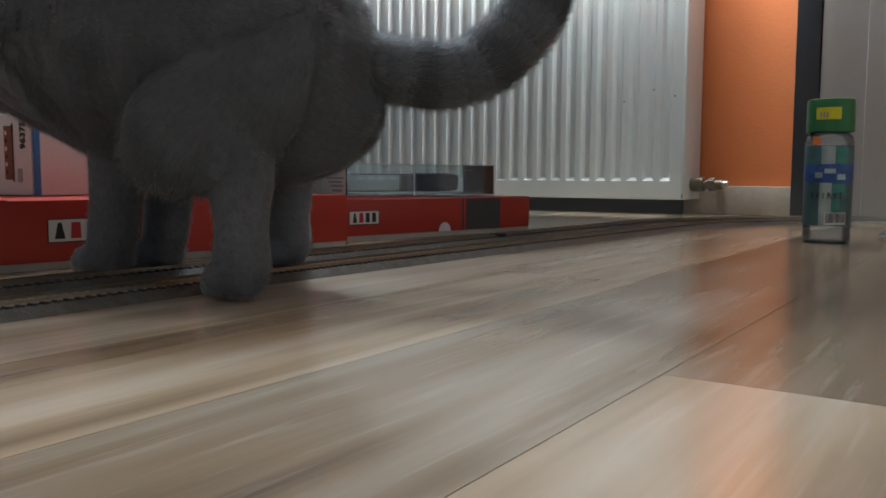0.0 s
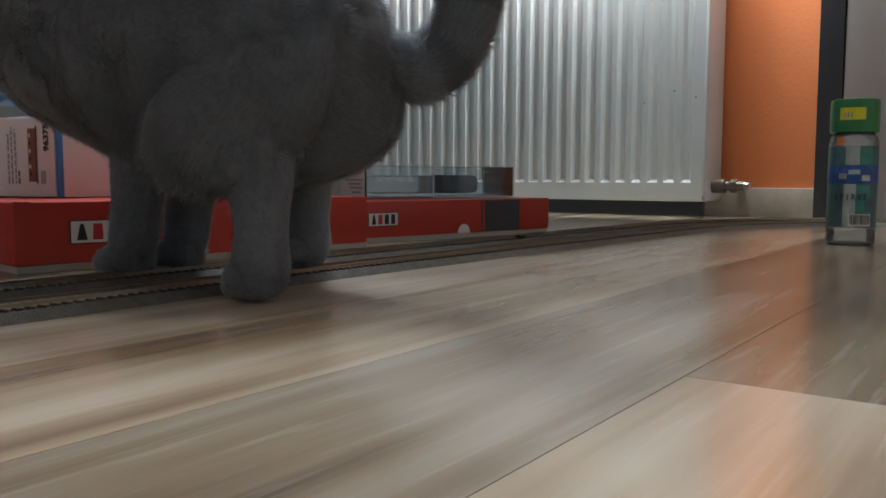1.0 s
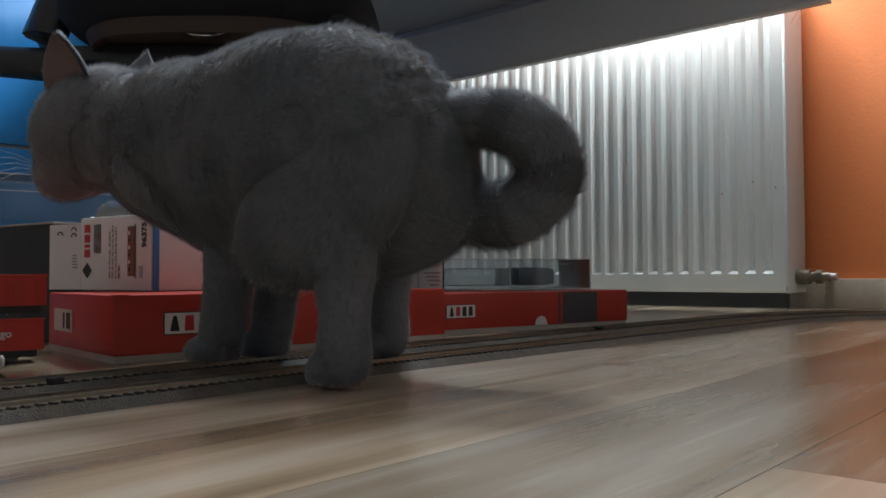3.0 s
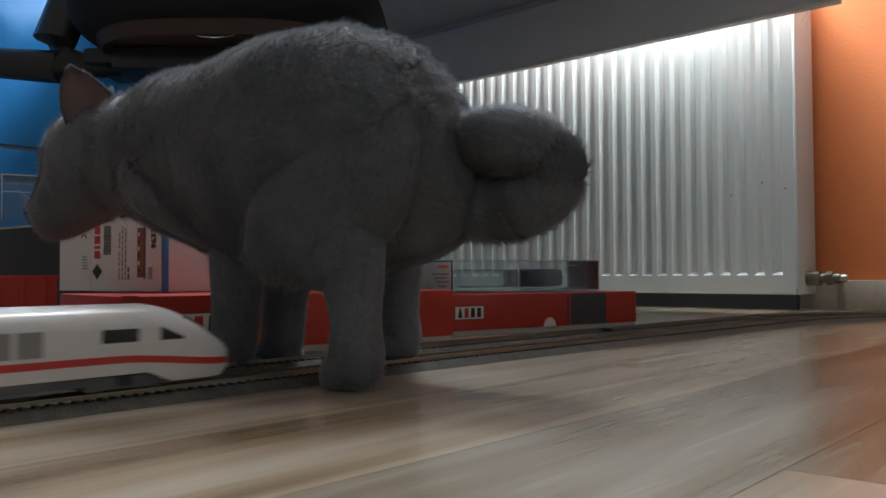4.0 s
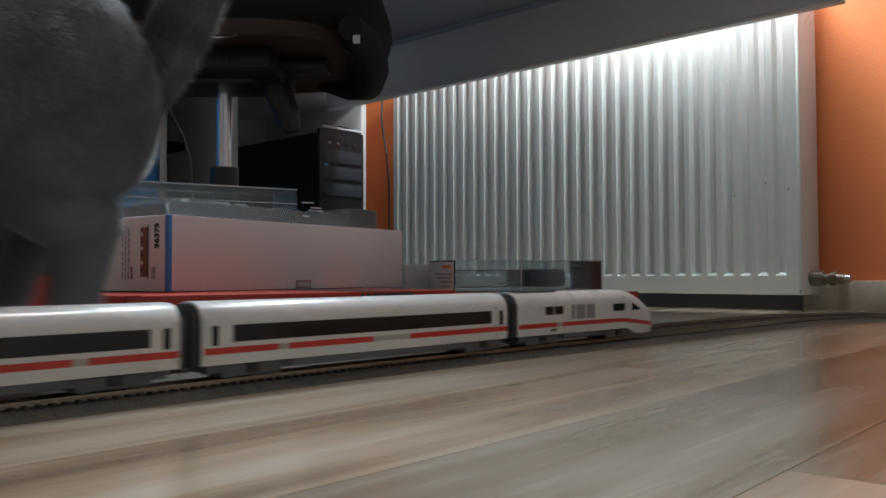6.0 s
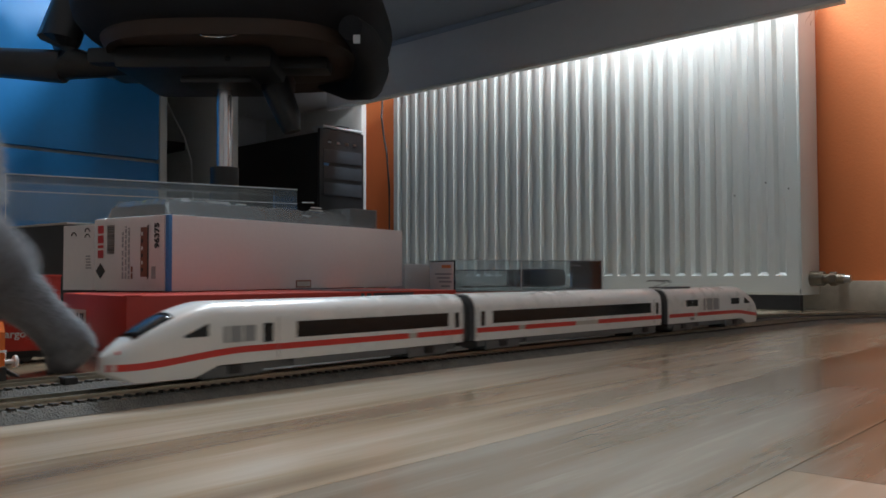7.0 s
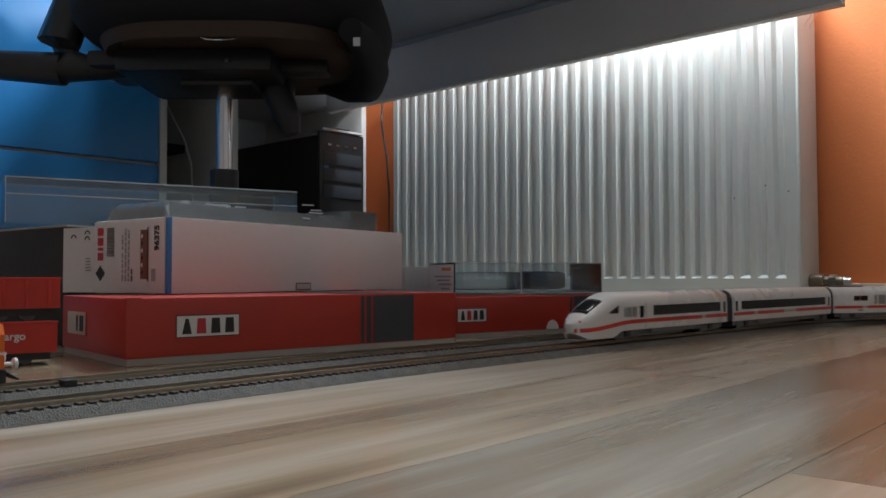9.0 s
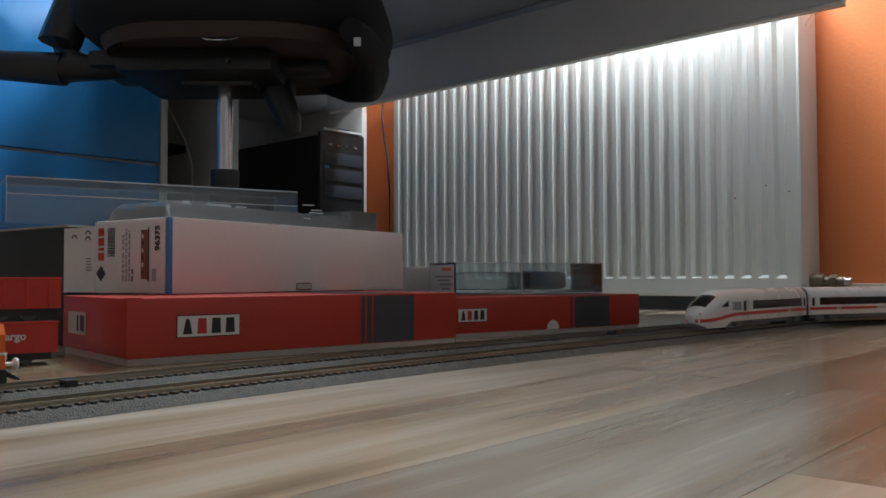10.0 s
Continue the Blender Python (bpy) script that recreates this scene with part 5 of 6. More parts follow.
def build_cat():
    torso = pelt([
        (-0.047, 0.148, 0.112, 0.010, 0), (-0.040, 0.170, 0.094, 0.030, 0), (-0.028, 0.191, 0.082, 0.046, 0), (-0.010, 0.213, 0.073, 0.060, 0),
        (0.015, 0.229, 0.067, 0.070, 0), (0.045, 0.239, 0.062, 0.076, 0), (0.085, 0.241, 0.063, 0.078, 0), (0.117, 0.236, 0.071, 0.074, 0), (0.150, 0.229, 0.084, 0.066, 0),
        (0.185, 0.230, 0.099, 0.058, 0), (0.212, 0.224, 0.110, 0.050, 0), (0.235, 0.209, 0.126, 0.038, 0), (0.250, 0.190, 0.147, 0.016, 0)], 2, 64, 72, 2.1, 0.0022, rump_folds)
    soft_part("torso", furry(torso, 95000, 0.0072, (-1, 0, -0.45), 1, 0.0006), CAT, FUR, "broad grey furred body")
    bm = pelt([(-0.055, 0.030, -0.045, 0.020, 0), (-0.045, 0.050, -0.060, 0.046, 0), (-0.010, 0.050, -0.056, 0.050, 0), (0.040, 0.044, -0.050, 0.046, 0), (0.090, 0.038, -0.044, 0.042, 0), (0.115, 0.022, -0.026, 0.020, 0)], 5, 26, 36, 2.0, 0.0018, lambda p: 0.0012 * math.sin(p.x * 430 + p.z * 60 + 2 * noise.noise(p * 20)))
    neck = soft_part("neck", furry(bm, 16000, 0.0095, (-1, 0, -0.4), 2, 0.0006), CAT, FUR, "thick ruffed neck")
    # head about its own centre, face towards +x
    bm = pelt([(-0.050, 0.014, -0.014, 0.012, 0), (-0.044, 0.030, -0.028, 0.030, 0), (-0.028, 0.041, -0.040, 0.044, 0), (-0.004, 0.045, -0.046, 0.051, 0), (0.018, 0.040, -0.046, 0.050, 0), (0.034, 0.027, -0.046, 0.044, 0), (0.046, 0.010, -0.047, 0.033, 0), (0.058, -0.002, -0.046, 0.026, 0), (0.067, -0.008, -0.042, 0.019, 0), (0.072, -0.014, -0.034, 0.008, 0)], 8, 34, 40, 2.1, 0.0009)
    head = soft_part("head", furry(bm, 15000, 0.0055, (-1, 0, -0.2), 3, 0.0006), CAT, FUR, "rounded grey head")
    for s in (-1, 1):
        bm, inner = bmesh.new(), bmesh.new()
        frame_z = Vector((-0.08, s * 0.36, 1.0)).normalized()
        frame_x = Vector((-0.10, 0.98, -0.25)).normalized() if s > 0 else Vector((0.85, -0.50, -0.10)).normalized()
        frame_y = frame_z.cross(frame_x).normalized() * -s
        root = Vector((-0.012, s * 0.033, 0.026))
        for mesh, shrink, back in ((bm, 1.0, 0.0), (inner, 0.84, 0.0018)):
            skins = []
            for off in (0.0, -0.0022):
                grid = []
                for i in range(11):
                    v = i / 10
                    w = 0.0215 * shrink * max(0.04, (1 - v ** 1.7)) ** 0.75
                    row = []
                    for j in range(9):
                        u = j / 4 - 1
                        cup = 0.011 * u * u * (1 - 0.5 * v) - 0.003
                        p = root + frame_y * (w * u + 0.003 * v) + frame_z * (0.041 * v * (0.96 if shrink < 1 else 1)) + frame_x * (cup + off + back - 0.006 * v * v)
                        row.append(mesh.verts.new(p))
                    grid.append(row)
                skins.append(grid)
            for grid in skins:
                for i in range(10):
                    for j in range(8):
                        mesh.faces.new((grid[i][j], grid[i][j + 1], grid[i + 1][j + 1], grid[i + 1][j]))
            a, b = skins
            for i in range(10):
                mesh.faces.new((a[i][0], a[i + 1][0], b[i + 1][0], b[i][0]))
                mesh.faces.new((a[i][8], b[i][8], b[i + 1][8], a[i + 1][8]))
            for j in range(8):
                mesh.faces.new((a[10][j], a[10][j + 1], b[10][j + 1], b[10][j]))
            bmesh.ops.recalc_face_normals(mesh, faces=mesh.faces)
        soft_part("ear", furry(bm, 2600, 0.0032, (-0.3, 0, 1), 4 + s, 0.0005), head, FUR, "upright rounded ear")
        part("inner_ear", inner, EAR_PINK, head, "pinkish inner ear", smooth=True)
        bm = bmesh.new()
        bmesh.ops.create_uvsphere(bm, u_segments=16, v_segments=10, radius=0.0098, matrix=Matrix.Translation((0.0345, s * 0.0225, 0.004)))
        part("eye", bm, EYE_AMBER, head, "amber eye", smooth=True)
        for k in range(5):
            bm = bmesh.new()
            tube(bm, [(0.054, s * 0.014, -0.022), (0.060, s * 0.040, -0.025 + 0.004 * k), (0.054, s * 0.066, -0.038 + 0.007 * k)], [0.00018, 0.00015, 0.00008], 4)
            part("whisker", bm, EDGE_WHITE, head, "pale whisker")
    bm = bmesh.new()
    bmesh.ops.create_uvsphere(bm, u_segments=10, v_segments=8, radius=0.0058, matrix=Matrix.Translation((0.0720, 0, -0.014)) @ Matrix.Diagonal((0.7, 1.1, 0.8, 1)))
    part("nose", bm, FUR_DARK, head, smooth=True)
    legs = {}
    for s in (1, -1):
        bm = limb([(-0.022, 0.004, 0.008, 0.006), (-0.012, 0.003, 0.022, 0.014), (0.014, 0.000, 0.042, 0.026), (0.048, -0.005, 0.052, 0.031), (0.080, -0.008, 0.048, 0.030), (0.106, -0.008, 0.037, 0.024), (0.128, -0.005, 0.012, 0.009)], 3 + s, 28, 34)
        thigh = soft_part("thigh", furry(bm, 17000, 0.0095, (-0.5, 0, -0.8), 10 + s, 0.0006), CAT, FUR, "rounded furred thigh")
        bm = limb([(-0.020, 0.0, 0.008, 0.006), (-0.012, 0.0, 0.018, 0.014), (0.012, -0.001, 0.027, 0.021), (0.040, -0.002, 0.027, 0.022), (0.060, -0.003, 0.0225, 0.0195), (0.076, -0.003, 0.011, 0.010)], 6 + s)
        shank = soft_part("shank", furry(bm, 6500, 0.0065, (-0.4, 0, -0.9), 14 + s, 0.0006), CAT, FUR)
        bm = limb([(-0.022, 0.002, 0.008, 0.007), (-0.014, 0.002, 0.021, 0.0175), (0.008, 0.001, 0.0205, 0.0180), (0.045, 0.000, 0.0155, 0.0155), (0.068, 0.001, 0.0165, 0.0165), (0.080, 0.003, 0.012, 0.012)], 9 + s)
        foot = soft_part("hind_foot", furry(bm, 5200, 0.0055, (-0.3, 0, -1), 18 + s, 0.0006), CAT, FUR, "straight furred hind foot")
        soft_part("paw", furry(paw_mesh(1 + s), 2600, 0.0035, (1, 0, -0.3), 20, 0.0005), foot, FUR, "", pose(0.002, 0, -FOOT, 0, 0, -25 * s))
        legs["hind", s] = thigh, shank, foot
        bm = limb([(-0.034, 0.0, 0.014, 0.008), (-0.022, 0.0, 0.032, 0.018), (0.010, 0.0, 0.036, 0.025), (0.045, -0.001, 0.030, 0.024), (0.080, -0.002, 0.021, 0.019), (0.093, -0.002, 0.010, 0.009)], 12 + s)
        upper = soft_part("upper_foreleg", furry(bm, 7500, 0.0075, (-0.4, 0, -0.9), 24 + s, 0.0006), CAT, FUR)
        bm = limb([(-0.020, -0.002, 0.010, 0.009), (-0.012, -0.002, 0.021, 0.018), (0.012, -0.001, 0.0215, 0.0195), (0.050, 0.000, 0.0175, 0.0165), (0.085, 0.001, 0.0160, 0.0160), (0.105, 0.003, 0.012, 0.012)], 15 + s)
        fore = soft_part("foreleg", furry(bm, 6500, 0.006, (-0.3, 0, -1), 28 + s, 0.0006), CAT, FUR, "straight furred foreleg")
        soft_part("paw", furry(paw_mesh(3 + s), 2600, 0.0035, (1, 0, -0.3), 22, 0.0005), fore, FUR, "", pose(0.002, 0, -FORE))
        legs["front", s] = upper, fore
    tail = []
    n = 13
    for k in range(n):
        r = (0.0215 if k < 9 else 0.0215 - 0.0017 * (k - 8)) * (0.5 if k == n - 1 else 1.0)
        bm = limb([(-0.019, 0.0, r * 0.40, r * 0.40), (-0.015, 0.0, r * 0.80, r * 0.80), (-0.007, 0.0, r * 0.97, r * 0.97), (0.006, 0.0, r * 0.97, r * 0.97), (0.014, 0.0, r * 0.82, r * 0.82), (0.019, 0.0, r * 0.40, r * 0.40)], 30 + k, 12, 24)
        tail.append(soft_part("tail_segment", furry(bm, 3600, 0.0095, (0, 0, 1), 30 + k, 0.0006), CAT, FUR if k % 3 else FUR_DARK))
    return head, neck, legs, tail


HEAD, NECK, LEGS, TAIL = build_cat()

build_planks()


# ---- what moves ----
def glide(rows, t):
    """Smooth reading between rows of (seconds, value or tuple)."""
    if t <= rows[0][0]:
        return rows[0][1:]
    for (a, *p), (b, *q) in zip(rows, rows[1:]):
        if t <= b:
            f = (t - a) / (b - a)
            f = f * f * (3 - 2 * f)
            return [u + (v - u) * f for u, v in zip(p, q)]
    return rows[-1][1:]


def straight(rows, t):
    """Even reading between rows."""
    if t <= rows[0][0]:
        return rows[0][1]
    for (a, p), (b, q) in zip(rows, rows[1:]):
        if t <= b:
            return p + (q - p) * (t - a) / (b - a)
    return rows[-1][1]


# the power car's nose by its length along the track
HEAD_WAY = [(0.0, -0.74), (3.2, 0.08), (4.3, 0.358), (4.7, 0.456), (4.9, 0.506), (5.2, 0.580), (5.5, 0.648), (5.7, 0.695), (6.8, 0.960), (7.0, 1.006), (7.2, 1.056), (7.5, 1.116), (8.0, 1.232), (8.3, 1.298), (8.6, 1.354), (8.9, 1.418), (9.2, 1.484), (9.5, 1.554), (9.8, 1.624), (10.0, 1.662)]


def car_pose(s0, s1):
    """A car's pose from the track points under its two ends (s1 ahead)."""
    ax, ay, _ = track_point(s0)
    bx, by, _ = track_point(s1)
    return pose(ax, ay, RAIL_TOP, 0, 0, math.degrees(math.atan2(by - ay, bx - ax)))


# cat: seconds, x, y, z, heading, body pitch, head x, head y, head z, head yaw, head pitch
CAT_WAY = [
    (0.0, -0.378, 0.396, 0.0, 198, 0, 0.274, -0.004, 0.194, -6, 12),
    (2.0, -0.378, 0.396, 0.0, 198, 0, 0.274, -0.004, 0.196, -6, 10),
    (3.2, -0.378, 0.396, 0.0, 198, 0, 0.274, -0.004, 0.190, -4, 14),
    (4.3, -0.375, 0.399, 0.008, 198, 4, 0.276, -0.002, 0.172, 38, 24),
    (4.5, -0.373, 0.404, 0.018, 200, 7, 0.278, 0.000, 0.165, 42, 25),
    (4.6, -0.390, 0.410, 0.024, 208, 5, 0.288, 0.010, 0.150, 40, 30),
    (4.7, -0.425, 0.425, 0.030, 222, 2, 0.300, 0.02, 0.165, 25, 22),
    (4.9, -0.475, 0.420, 0.050, 250, 1, 0.310, 0.01, 0.19, 8, 12),
    (5.1, -0.500, 0.375, 0.066, 264, 0, 0.315, 0.0, 0.21, 0, 5),
    (5.3, -0.507, 0.350, 0.062, 268, 0, 0.315, 0.0, 0.215, 0, 5),
    (5.5, -0.512, 0.312, 0.056, 270, 0, 0.315, 0.0, 0.215, 0, 0),
    (5.7, -0.528, 0.282, 0.054, 270, 0, 0.315, 0.0, 0.215, 0, 0),
    (6.8, -0.635, 0.160, 0.045, 268, 0, 0.315, 0.0, 0.215, 0, 0),
    (7.0, -0.640, 0.110, 0.040, 268, 0, 0.315, 0.0, 0.215, 0, 0),
    (7.1, -0.645, 0.060, 0.040, 268, 0, 0.315, 0.0, 0.215, 0, 0),
    (7.3, -0.660, -0.17, 0.030, 268, 0, 0.315, 0.0, 0.215, 0, 0),
    (8.5, -0.72, -1.10, 0.030, 262, 0, 0.315, 0.0, 0.215, 0, 0),
    (10.0, -0.73, -1.25, 0.030, 262, 0, 0.315, 0.0, 0.215, 0, 0),
]
# paws: seconds, ahead of the hips, to the left, height over the floor, lean of the foot
HIND_L = [(0.0, 0.012, 0.062, 0.002, 0), (4.1, 0.013, 0.061, 0.002, 0), (4.5, 0.019, 0.060, 0.002, 0), (4.62, 0.000, 0.055, 0.006, 8), (4.75, 0.010, 0.050, 0.075, 40), (4.9, 0.065, 0.042, 0.050, 25), (5.0, 0.075, 0.040, 0.008, 5), (5.3, 0.065, 0.040, 0.006, 0), (5.5, 0.060, 0.040, 0.006, 6), (5.8, -0.070, 0.040, 0.010, -25), (6.1, 0.060, 0.040, 0.02, 20), (6.3, 0.080, 0.040, 0.004, 0), (6.6, 0.0, 0.042, 0.002, 10), (6.8, -0.122, 0.030, 0.004, -28), (7.0, -0.170, 0.028, 0.006, -45), (7.1, -0.170, 0.028, 0.036, -50), (7.3, 0.0, 0.042, 0.05, 40), (8.0, 0.03, 0.042, 0.002, 0), (10.0, 0.03, 0.042, 0.002, 0)]
HIND_R = [(0.0, 0.042, -0.054, 0.008, 0), (4.1, 0.043, -0.054, 0.008, 0), (4.5, 0.049, -0.054, 0.008, 0), (4.7, 0.020, -0.045, 0.010, 10), (4.9, -0.010, -0.042, 0.008, 4), (5.1, -0.020, -0.042, 0.008, -4), (5.3, -0.065, -0.042, 0.008, -14), (5.5, -0.148, -0.042, 0.008, -36), (5.7, -0.160, -0.042, 0.012, -42), (5.95, 0.03, -0.042, 0.05, 30), (6.1, 0.070, -0.042, 0.006, 0), (6.8, 0.03, -0.042, 0.004, 5), (7.2, -0.09, -0.042, 0.02, 40), (7.6, 0.03, -0.042, 0.002, 0), (10.0, 0.03, -0.042, 0.002, 0)]
FRONT_L = [(0.0, 0.150, 0.006, 0.004, 0), (4.3, 0.150, 0.008, 0.004, 0), (4.5, 0.185, 0.018, 0.030, 0), (4.7, 0.22, 0.030, 0.006, 0), (5.0, 0.14, 0.030, 0.006, 0), (5.3, 0.22, 0.030, 0.03, 0), (5.5, 0.23, 0.030, 0.004, 0), (5.8, 0.14, 0.030, 0.004, 0), (7.0, 0.19, 0.030, 0.004, 0), (10.0, 0.19, 0.030, 0.002, 0)]
FRONT_R = [(0.0, 0.136, -0.034, 0.004, 0), (4.3, 0.136, -0.034, 0.004, 0), (4.6, 0.13, -0.035, 0.010, 0), (5.0, 0.23, -0.035, 0.008, 0), (5.4, 0.14, -0.035, 0.006, 0), (5.8, 0.23, -0.035, 0.004, 0), (7.0, 0.17, -0.035, 0.004, 0), (10.0, 0.19, -0.035, 0.002, 0)]
# tail: seconds, then steps to the side and up from its root
TAIL_WAY = [
    (0.0, 0.031, -0.004, 0.062, -0.008, 0.090, 0.000, 0.113, 0.020, 0.129, 0.043, 0.137, 0.062, 0.144, 0.082, 0.150, 0.105),
    (0.5, 0.026, -0.004, 0.054, -0.008, 0.080, 0.000, 0.100, 0.020, 0.113, 0.043, 0.121, 0.064, 0.127, 0.086, 0.131, 0.110),
    (1.0, 0.016, 0.000, 0.035, -0.004, 0.053, 0.006, 0.065, 0.027, 0.070, 0.051, 0.073, 0.074, 0.075, 0.096, 0.076, 0.118),
    (1.5, 0.020, -0.012, 0.043, -0.012, 0.060, 0.003, 0.070, 0.025, 0.073, 0.048, 0.072, 0.070, 0.066, 0.090, 0.056, 0.108),
    (2.0, 0.022, -0.022, 0.047, -0.022, 0.064, -0.004, 0.068, 0.022, 0.064, 0.048, 0.052, 0.072, 0.035, 0.088, 0.014, 0.096),
    (2.5, 0.021, -0.029, 0.047, -0.029, 0.064, -0.006, 0.064, 0.024, 0.050, 0.055, 0.030, 0.076, 0.008, 0.084, -0.014, 0.082),
    (3.0, 0.016, -0.034, 0.043, -0.044, 0.067, -0.026, 0.074, 0.000, 0.066, 0.027, 0.045, 0.044, 0.018, 0.050, -0.008, 0.046),
    (3.2, 0.014, -0.034, 0.040, -0.046, 0.065, -0.030, 0.073, -0.004, 0.065, 0.022, 0.045, 0.038, 0.020, 0.042, -0.004, 0.038),
    (4.3, 0.010, -0.030, 0.034, -0.044, 0.060, -0.032, 0.070, -0.006, 0.062, 0.020, 0.042, 0.034, 0.018, 0.036, -0.004, 0.030),
    (4.5, 0.010, -0.024, 0.034, -0.036, 0.060, -0.024, 0.072, 0.002, 0.066, 0.028, 0.046, 0.042, 0.022, 0.044, 0.000, 0.038),
    (4.7, 0.018, 0.002, 0.038, 0.012, 0.056, 0.030, 0.068, 0.052, 0.074, 0.076, 0.076, 0.100, 0.074, 0.122, 0.070, 0.144),
    (4.9, 0.010, 0.016, 0.018, 0.036, 0.022, 0.058, 0.024, 0.082, 0.026, 0.106, 0.028, 0.130, 0.030, 0.152, 0.032, 0.174),
    (5.1, 0.014, 0.018, 0.026, 0.038, 0.036, 0.060, 0.044, 0.082, 0.052, 0.106, 0.060, 0.128, 0.068, 0.150, 0.074, 0.172),
    (10.0, 0.014, 0.018, 0.026, 0.038, 0.036, 0.060, 0.044, 0.082, 0.052, 0.106, 0.060, 0.128, 0.068, 0.150, 0.074, 0.172),
]


def cat_pose(t):
    x, y, z, rz, p, *_ = glide(CAT_WAY, t) if t < 4.5 else [straight([(r[0], r[k]) for r in CAT_WAY], t) for k in range(1, 11)]
    return pose(x, y, z, 0, p, rz)


def head_pose(t):
    v = glide(CAT_WAY, t)
    return pose(v[5], v[6], v[7], 0, v[9], v[8])


def tail_points(t):
    """The tail's curve in the cat's space, at even steps."""
    v = glide(TAIL_WAY, t)
    back = cat_pose(t).inverted()
    rx, ry, rz = glide([(2.5, -0.022, -0.012, 0.147), (3.0, -0.022, -0.012, 0.138), (4.5, -0.026, -0.008, 0.126), (4.9, -0.040, 0.0, 0.150)], t)
    root = cat_pose(t) @ Vector((rx, ry, rz))
    near = glide([(1.5, 0.0), (2.5, 0.01), (3.0, 0.028), (4.5, 0.034), (4.8, 0.0)], t)[0]
    pts = [root] + [root + Vector((0.743, 0.669, 0)) * v[k] * glide([(2.0, 1.0), (3.0, 0.91), (4.5, 0.94), (4.8, 1.0)], t)[0] + Vector((0, 0, v[k + 1] * glide([(2.0, 1.0), (2.5, 0.9), (3.0, 0.68), (3.2, 0.62), (4.5, 0.5), (4.8, 1.0)], t)[0])) + Vector((0.669, -0.743, 0)) * near * math.sin(math.pi * k / 15) for k in range(0, 16, 2)]
    pts = [back @ p for p in pts]
    dense = []
    for i in range(len(pts) - 1):
        p0, p1, p2, p3 = pts[max(i - 1, 0)], pts[i], pts[i + 1], pts[min(i + 2, len(pts) - 1)]
        for k in range(12):
            u = k / 12
            dense.append(0.5 * (2 * p1 + (p2 - p0) * u + (2 * p0 - 5 * p1 + 4 * p2 - p3) * u * u + (3 * p1 - p0 - 3 * p2 + p3) * u ** 3))
    dense.append(pts[-1])
    out, step, want, gone = [], 0.0158, 0.004, 0.0
    for a, b in zip(dense, dense[1:]):
        d = (b - a).length
        while gone + d >= want and len(out) < len(TAIL):
            out.append((a + (b - a) * ((want - gone) / d), (b - a).normalized()))
            want += step
        gone += d
    while len(out) < len(TAIL):
        p, d = out[-1]
        out.append((p + d * step, d))
    return out


def two_bones(top, end, a, b, bend):
    """Middle joint and reached end of two bones; the joint bends ahead (1) or back (-1)."""
    d = end - top
    reach = min(d.length, (a + b) * 0.995)
    reach = max(reach, abs(a - b) * 1.05 + 0.004)
    d = d.normalized()
    along = (a * a - b * b + reach * reach) / (2 * reach)
    out = math.sqrt(max(0.0, a * a - along * along))
    pole = Vector((bend, 0, 0))
    pole = (pole - d * pole.dot(d)).normalized()
    return top + d * along + pole * out, top + d * reach


def bone_pose(a, b):
    """Stands a limb's origin on a, its length towards b, its front ahead."""
    z = (a - b).normalized()
    x = Vector((1, 0, 0.02))
    if abs(z.x) > 0.9:
        x = Vector((0, 0, math.copysign(1, -z.x) * -1))
    x = (x - z * x.dot(z)).normalized()
    m = Matrix((x, z.cross(x), z)).transposed().to_4x4()
    m.translation = a
    return m


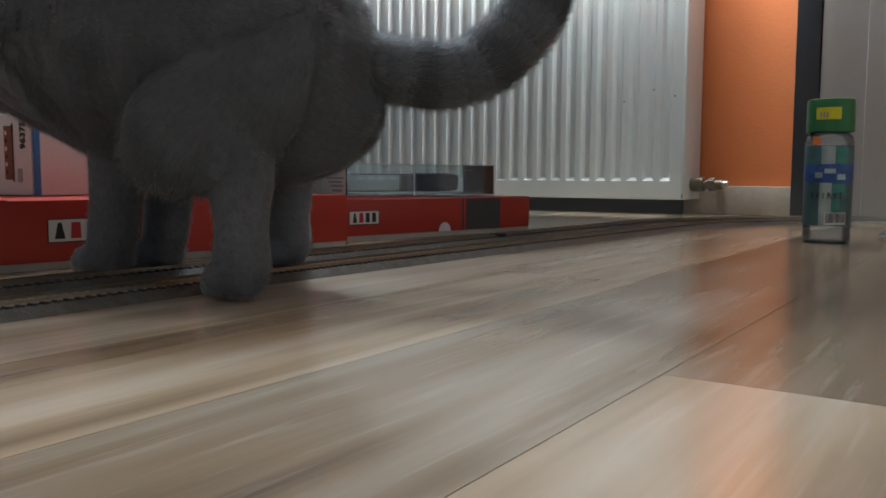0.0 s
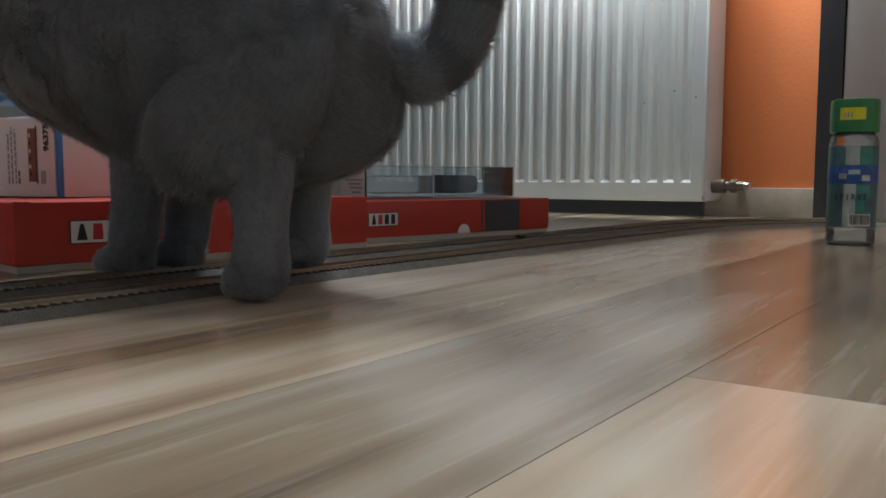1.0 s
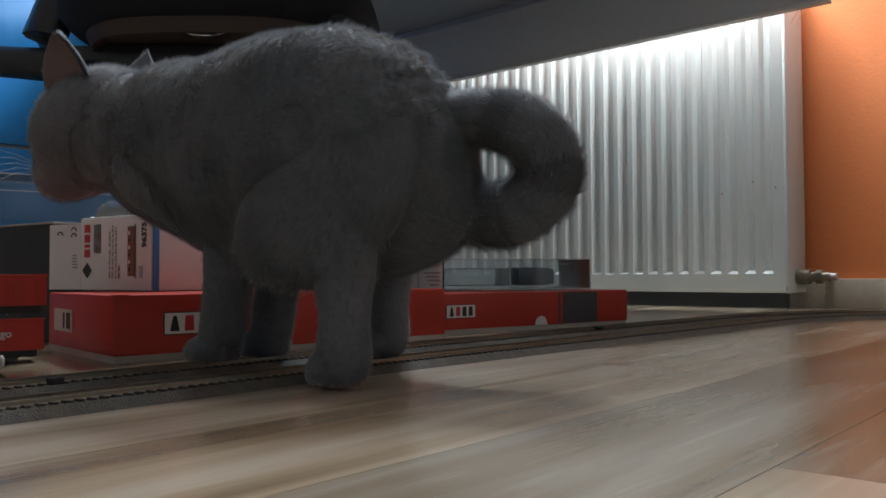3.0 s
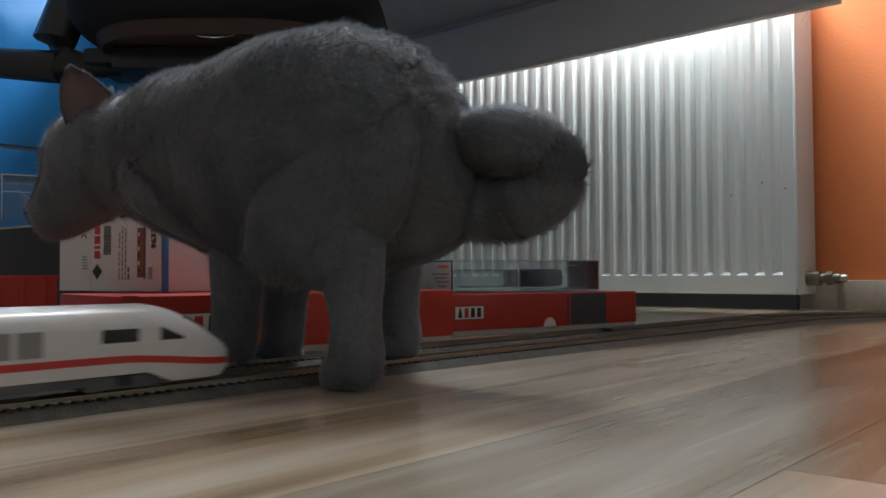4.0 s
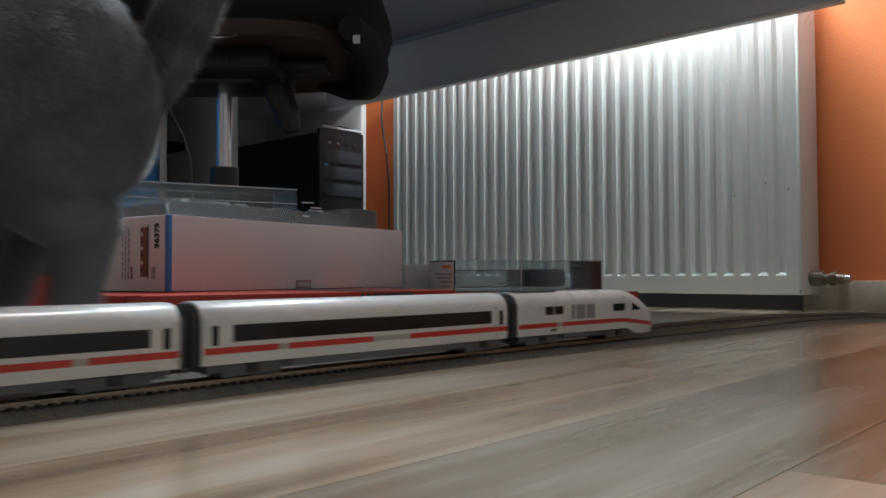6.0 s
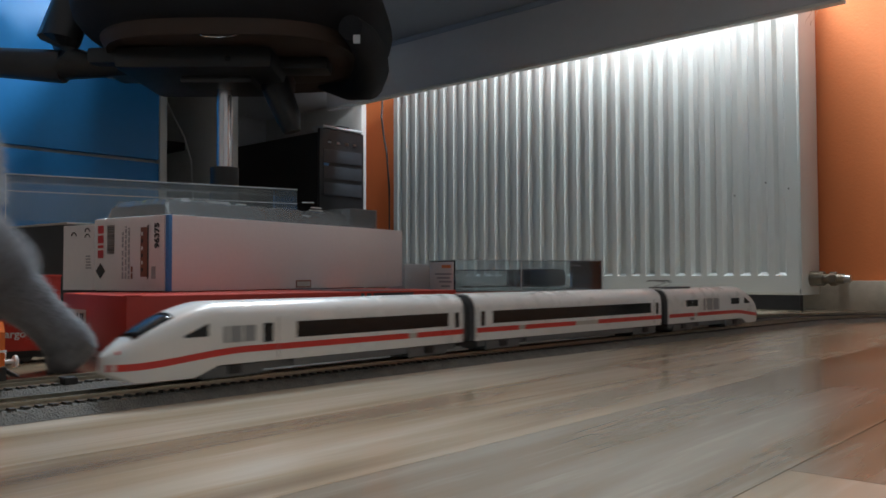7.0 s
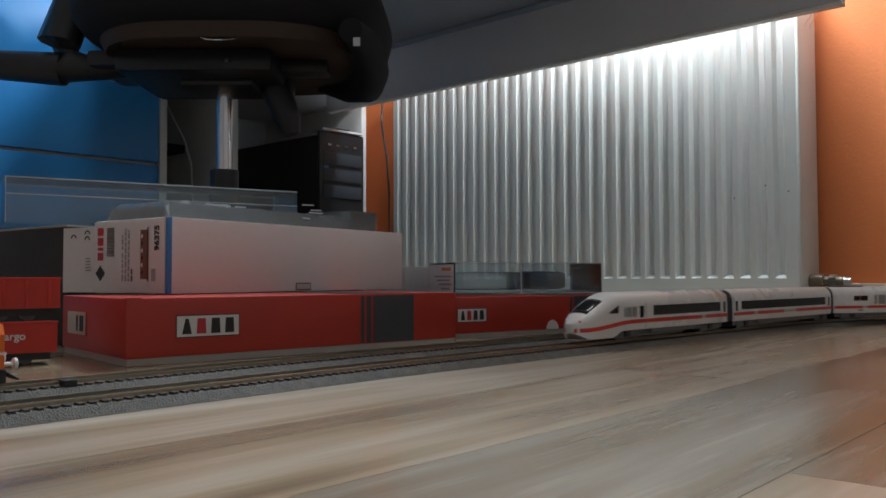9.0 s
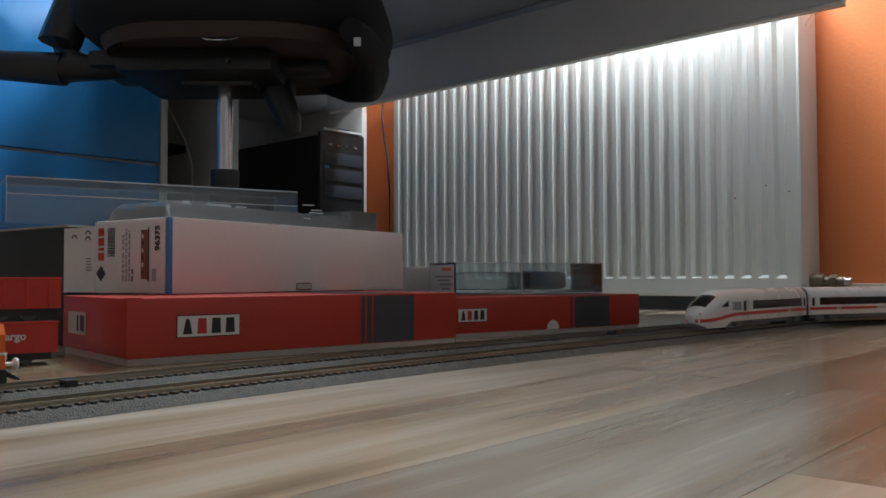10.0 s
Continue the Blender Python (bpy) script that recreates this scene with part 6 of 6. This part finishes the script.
def motions():
    ticks = [k * 0.2 for k in range(51)]
    for car, front, length, turned in ((POWER_CAR, 0.0, 0.222, False), (COACH, 0.236, 0.276, False), (CONTROL_CAR, 0.526, 0.276, True)):
        rows = []
        for t in ticks:
            s = straight(HEAD_WAY, t) - front
            m = car_pose(s - length, s)
            if turned:
                ax, ay, _ = track_point(s - length)
                bx, by, _ = track_point(s)
                m = pose(bx, by, RAIL_TOP, 0, 0, math.degrees(math.atan2(ay - by, ax - bx)))
            rows.append((t, m))
        walk(car, rows)
    beats = [k * 0.1 for k in range(0, 76)] + [8.0, 8.5, 9.0, 10.0]
    walk(CAT, [(t, cat_pose(t)) for t in beats])
    walk(HEAD, [(t, head_pose(t)) for t in beats[::2] + [10.0]])
    rows = []
    for t in beats[::2] + [10.0]:
        d = head_pose(t).translation - Vector((0.205, 0, 0.176))
        rows.append((t, pose(0.205, 0, 0.176, 0, -math.degrees(math.atan2(d.z, math.hypot(d.x, d.y))), math.degrees(math.atan2(d.y, d.x)))))
    walk(NECK, rows)
    for (kind, s), way in ((("hind", 1), HIND_L), (("hind", -1), HIND_R), (("front", 1), FRONT_L), (("front", -1), FRONT_R)):
        bones = LEGS[kind, s]
        rows = [[] for _ in bones]
        for t in beats:
            x, y, z, tilt = glide(way, t)
            paw = Vector((x, y, z - cat_pose(t).translation.z))
            if kind == "hind":
                ankle = paw + Vector((-math.sin(radians(tilt)) * FOOT, 0, math.cos(radians(tilt)) * FOOT))
                hip = Vector((-0.010, s * 0.036, 0.160))
                knee, ankle = two_bones(hip, ankle, THIGH, SHANK, 1)
                for r, m in zip(rows, (bone_pose(hip, knee), bone_pose(knee, ankle), bone_pose(ankle, ankle + (paw - ankle).normalized() * FOOT))):
                    r.append((t, m))
            else:
                top = Vector((0.186, s * 0.032, 0.150))
                elbow, wrist = two_bones(top, paw, UPPER, FORE, -1)
                for r, m in zip(rows, (bone_pose(top, elbow), bone_pose(elbow, wrist))):
                    r.append((t, m))
        for bone, r in zip(bones, rows):
            walk(bone, r)
    rows = [[] for _ in TAIL]
    for t in beats[::2] + [10.0]:
        for k, (p, d) in enumerate(tail_points(t)):
            up = Vector((0.53, -0.842, 0.05))
            x = up.cross(d).normalized()
            y = d.cross(x)
            m = Matrix((x, y, d)).transposed().to_4x4()
            m.translation = p
            rows[k].append((t, m))
    for seg, r in zip(TAIL, rows):
        walk(seg, r)


motions()
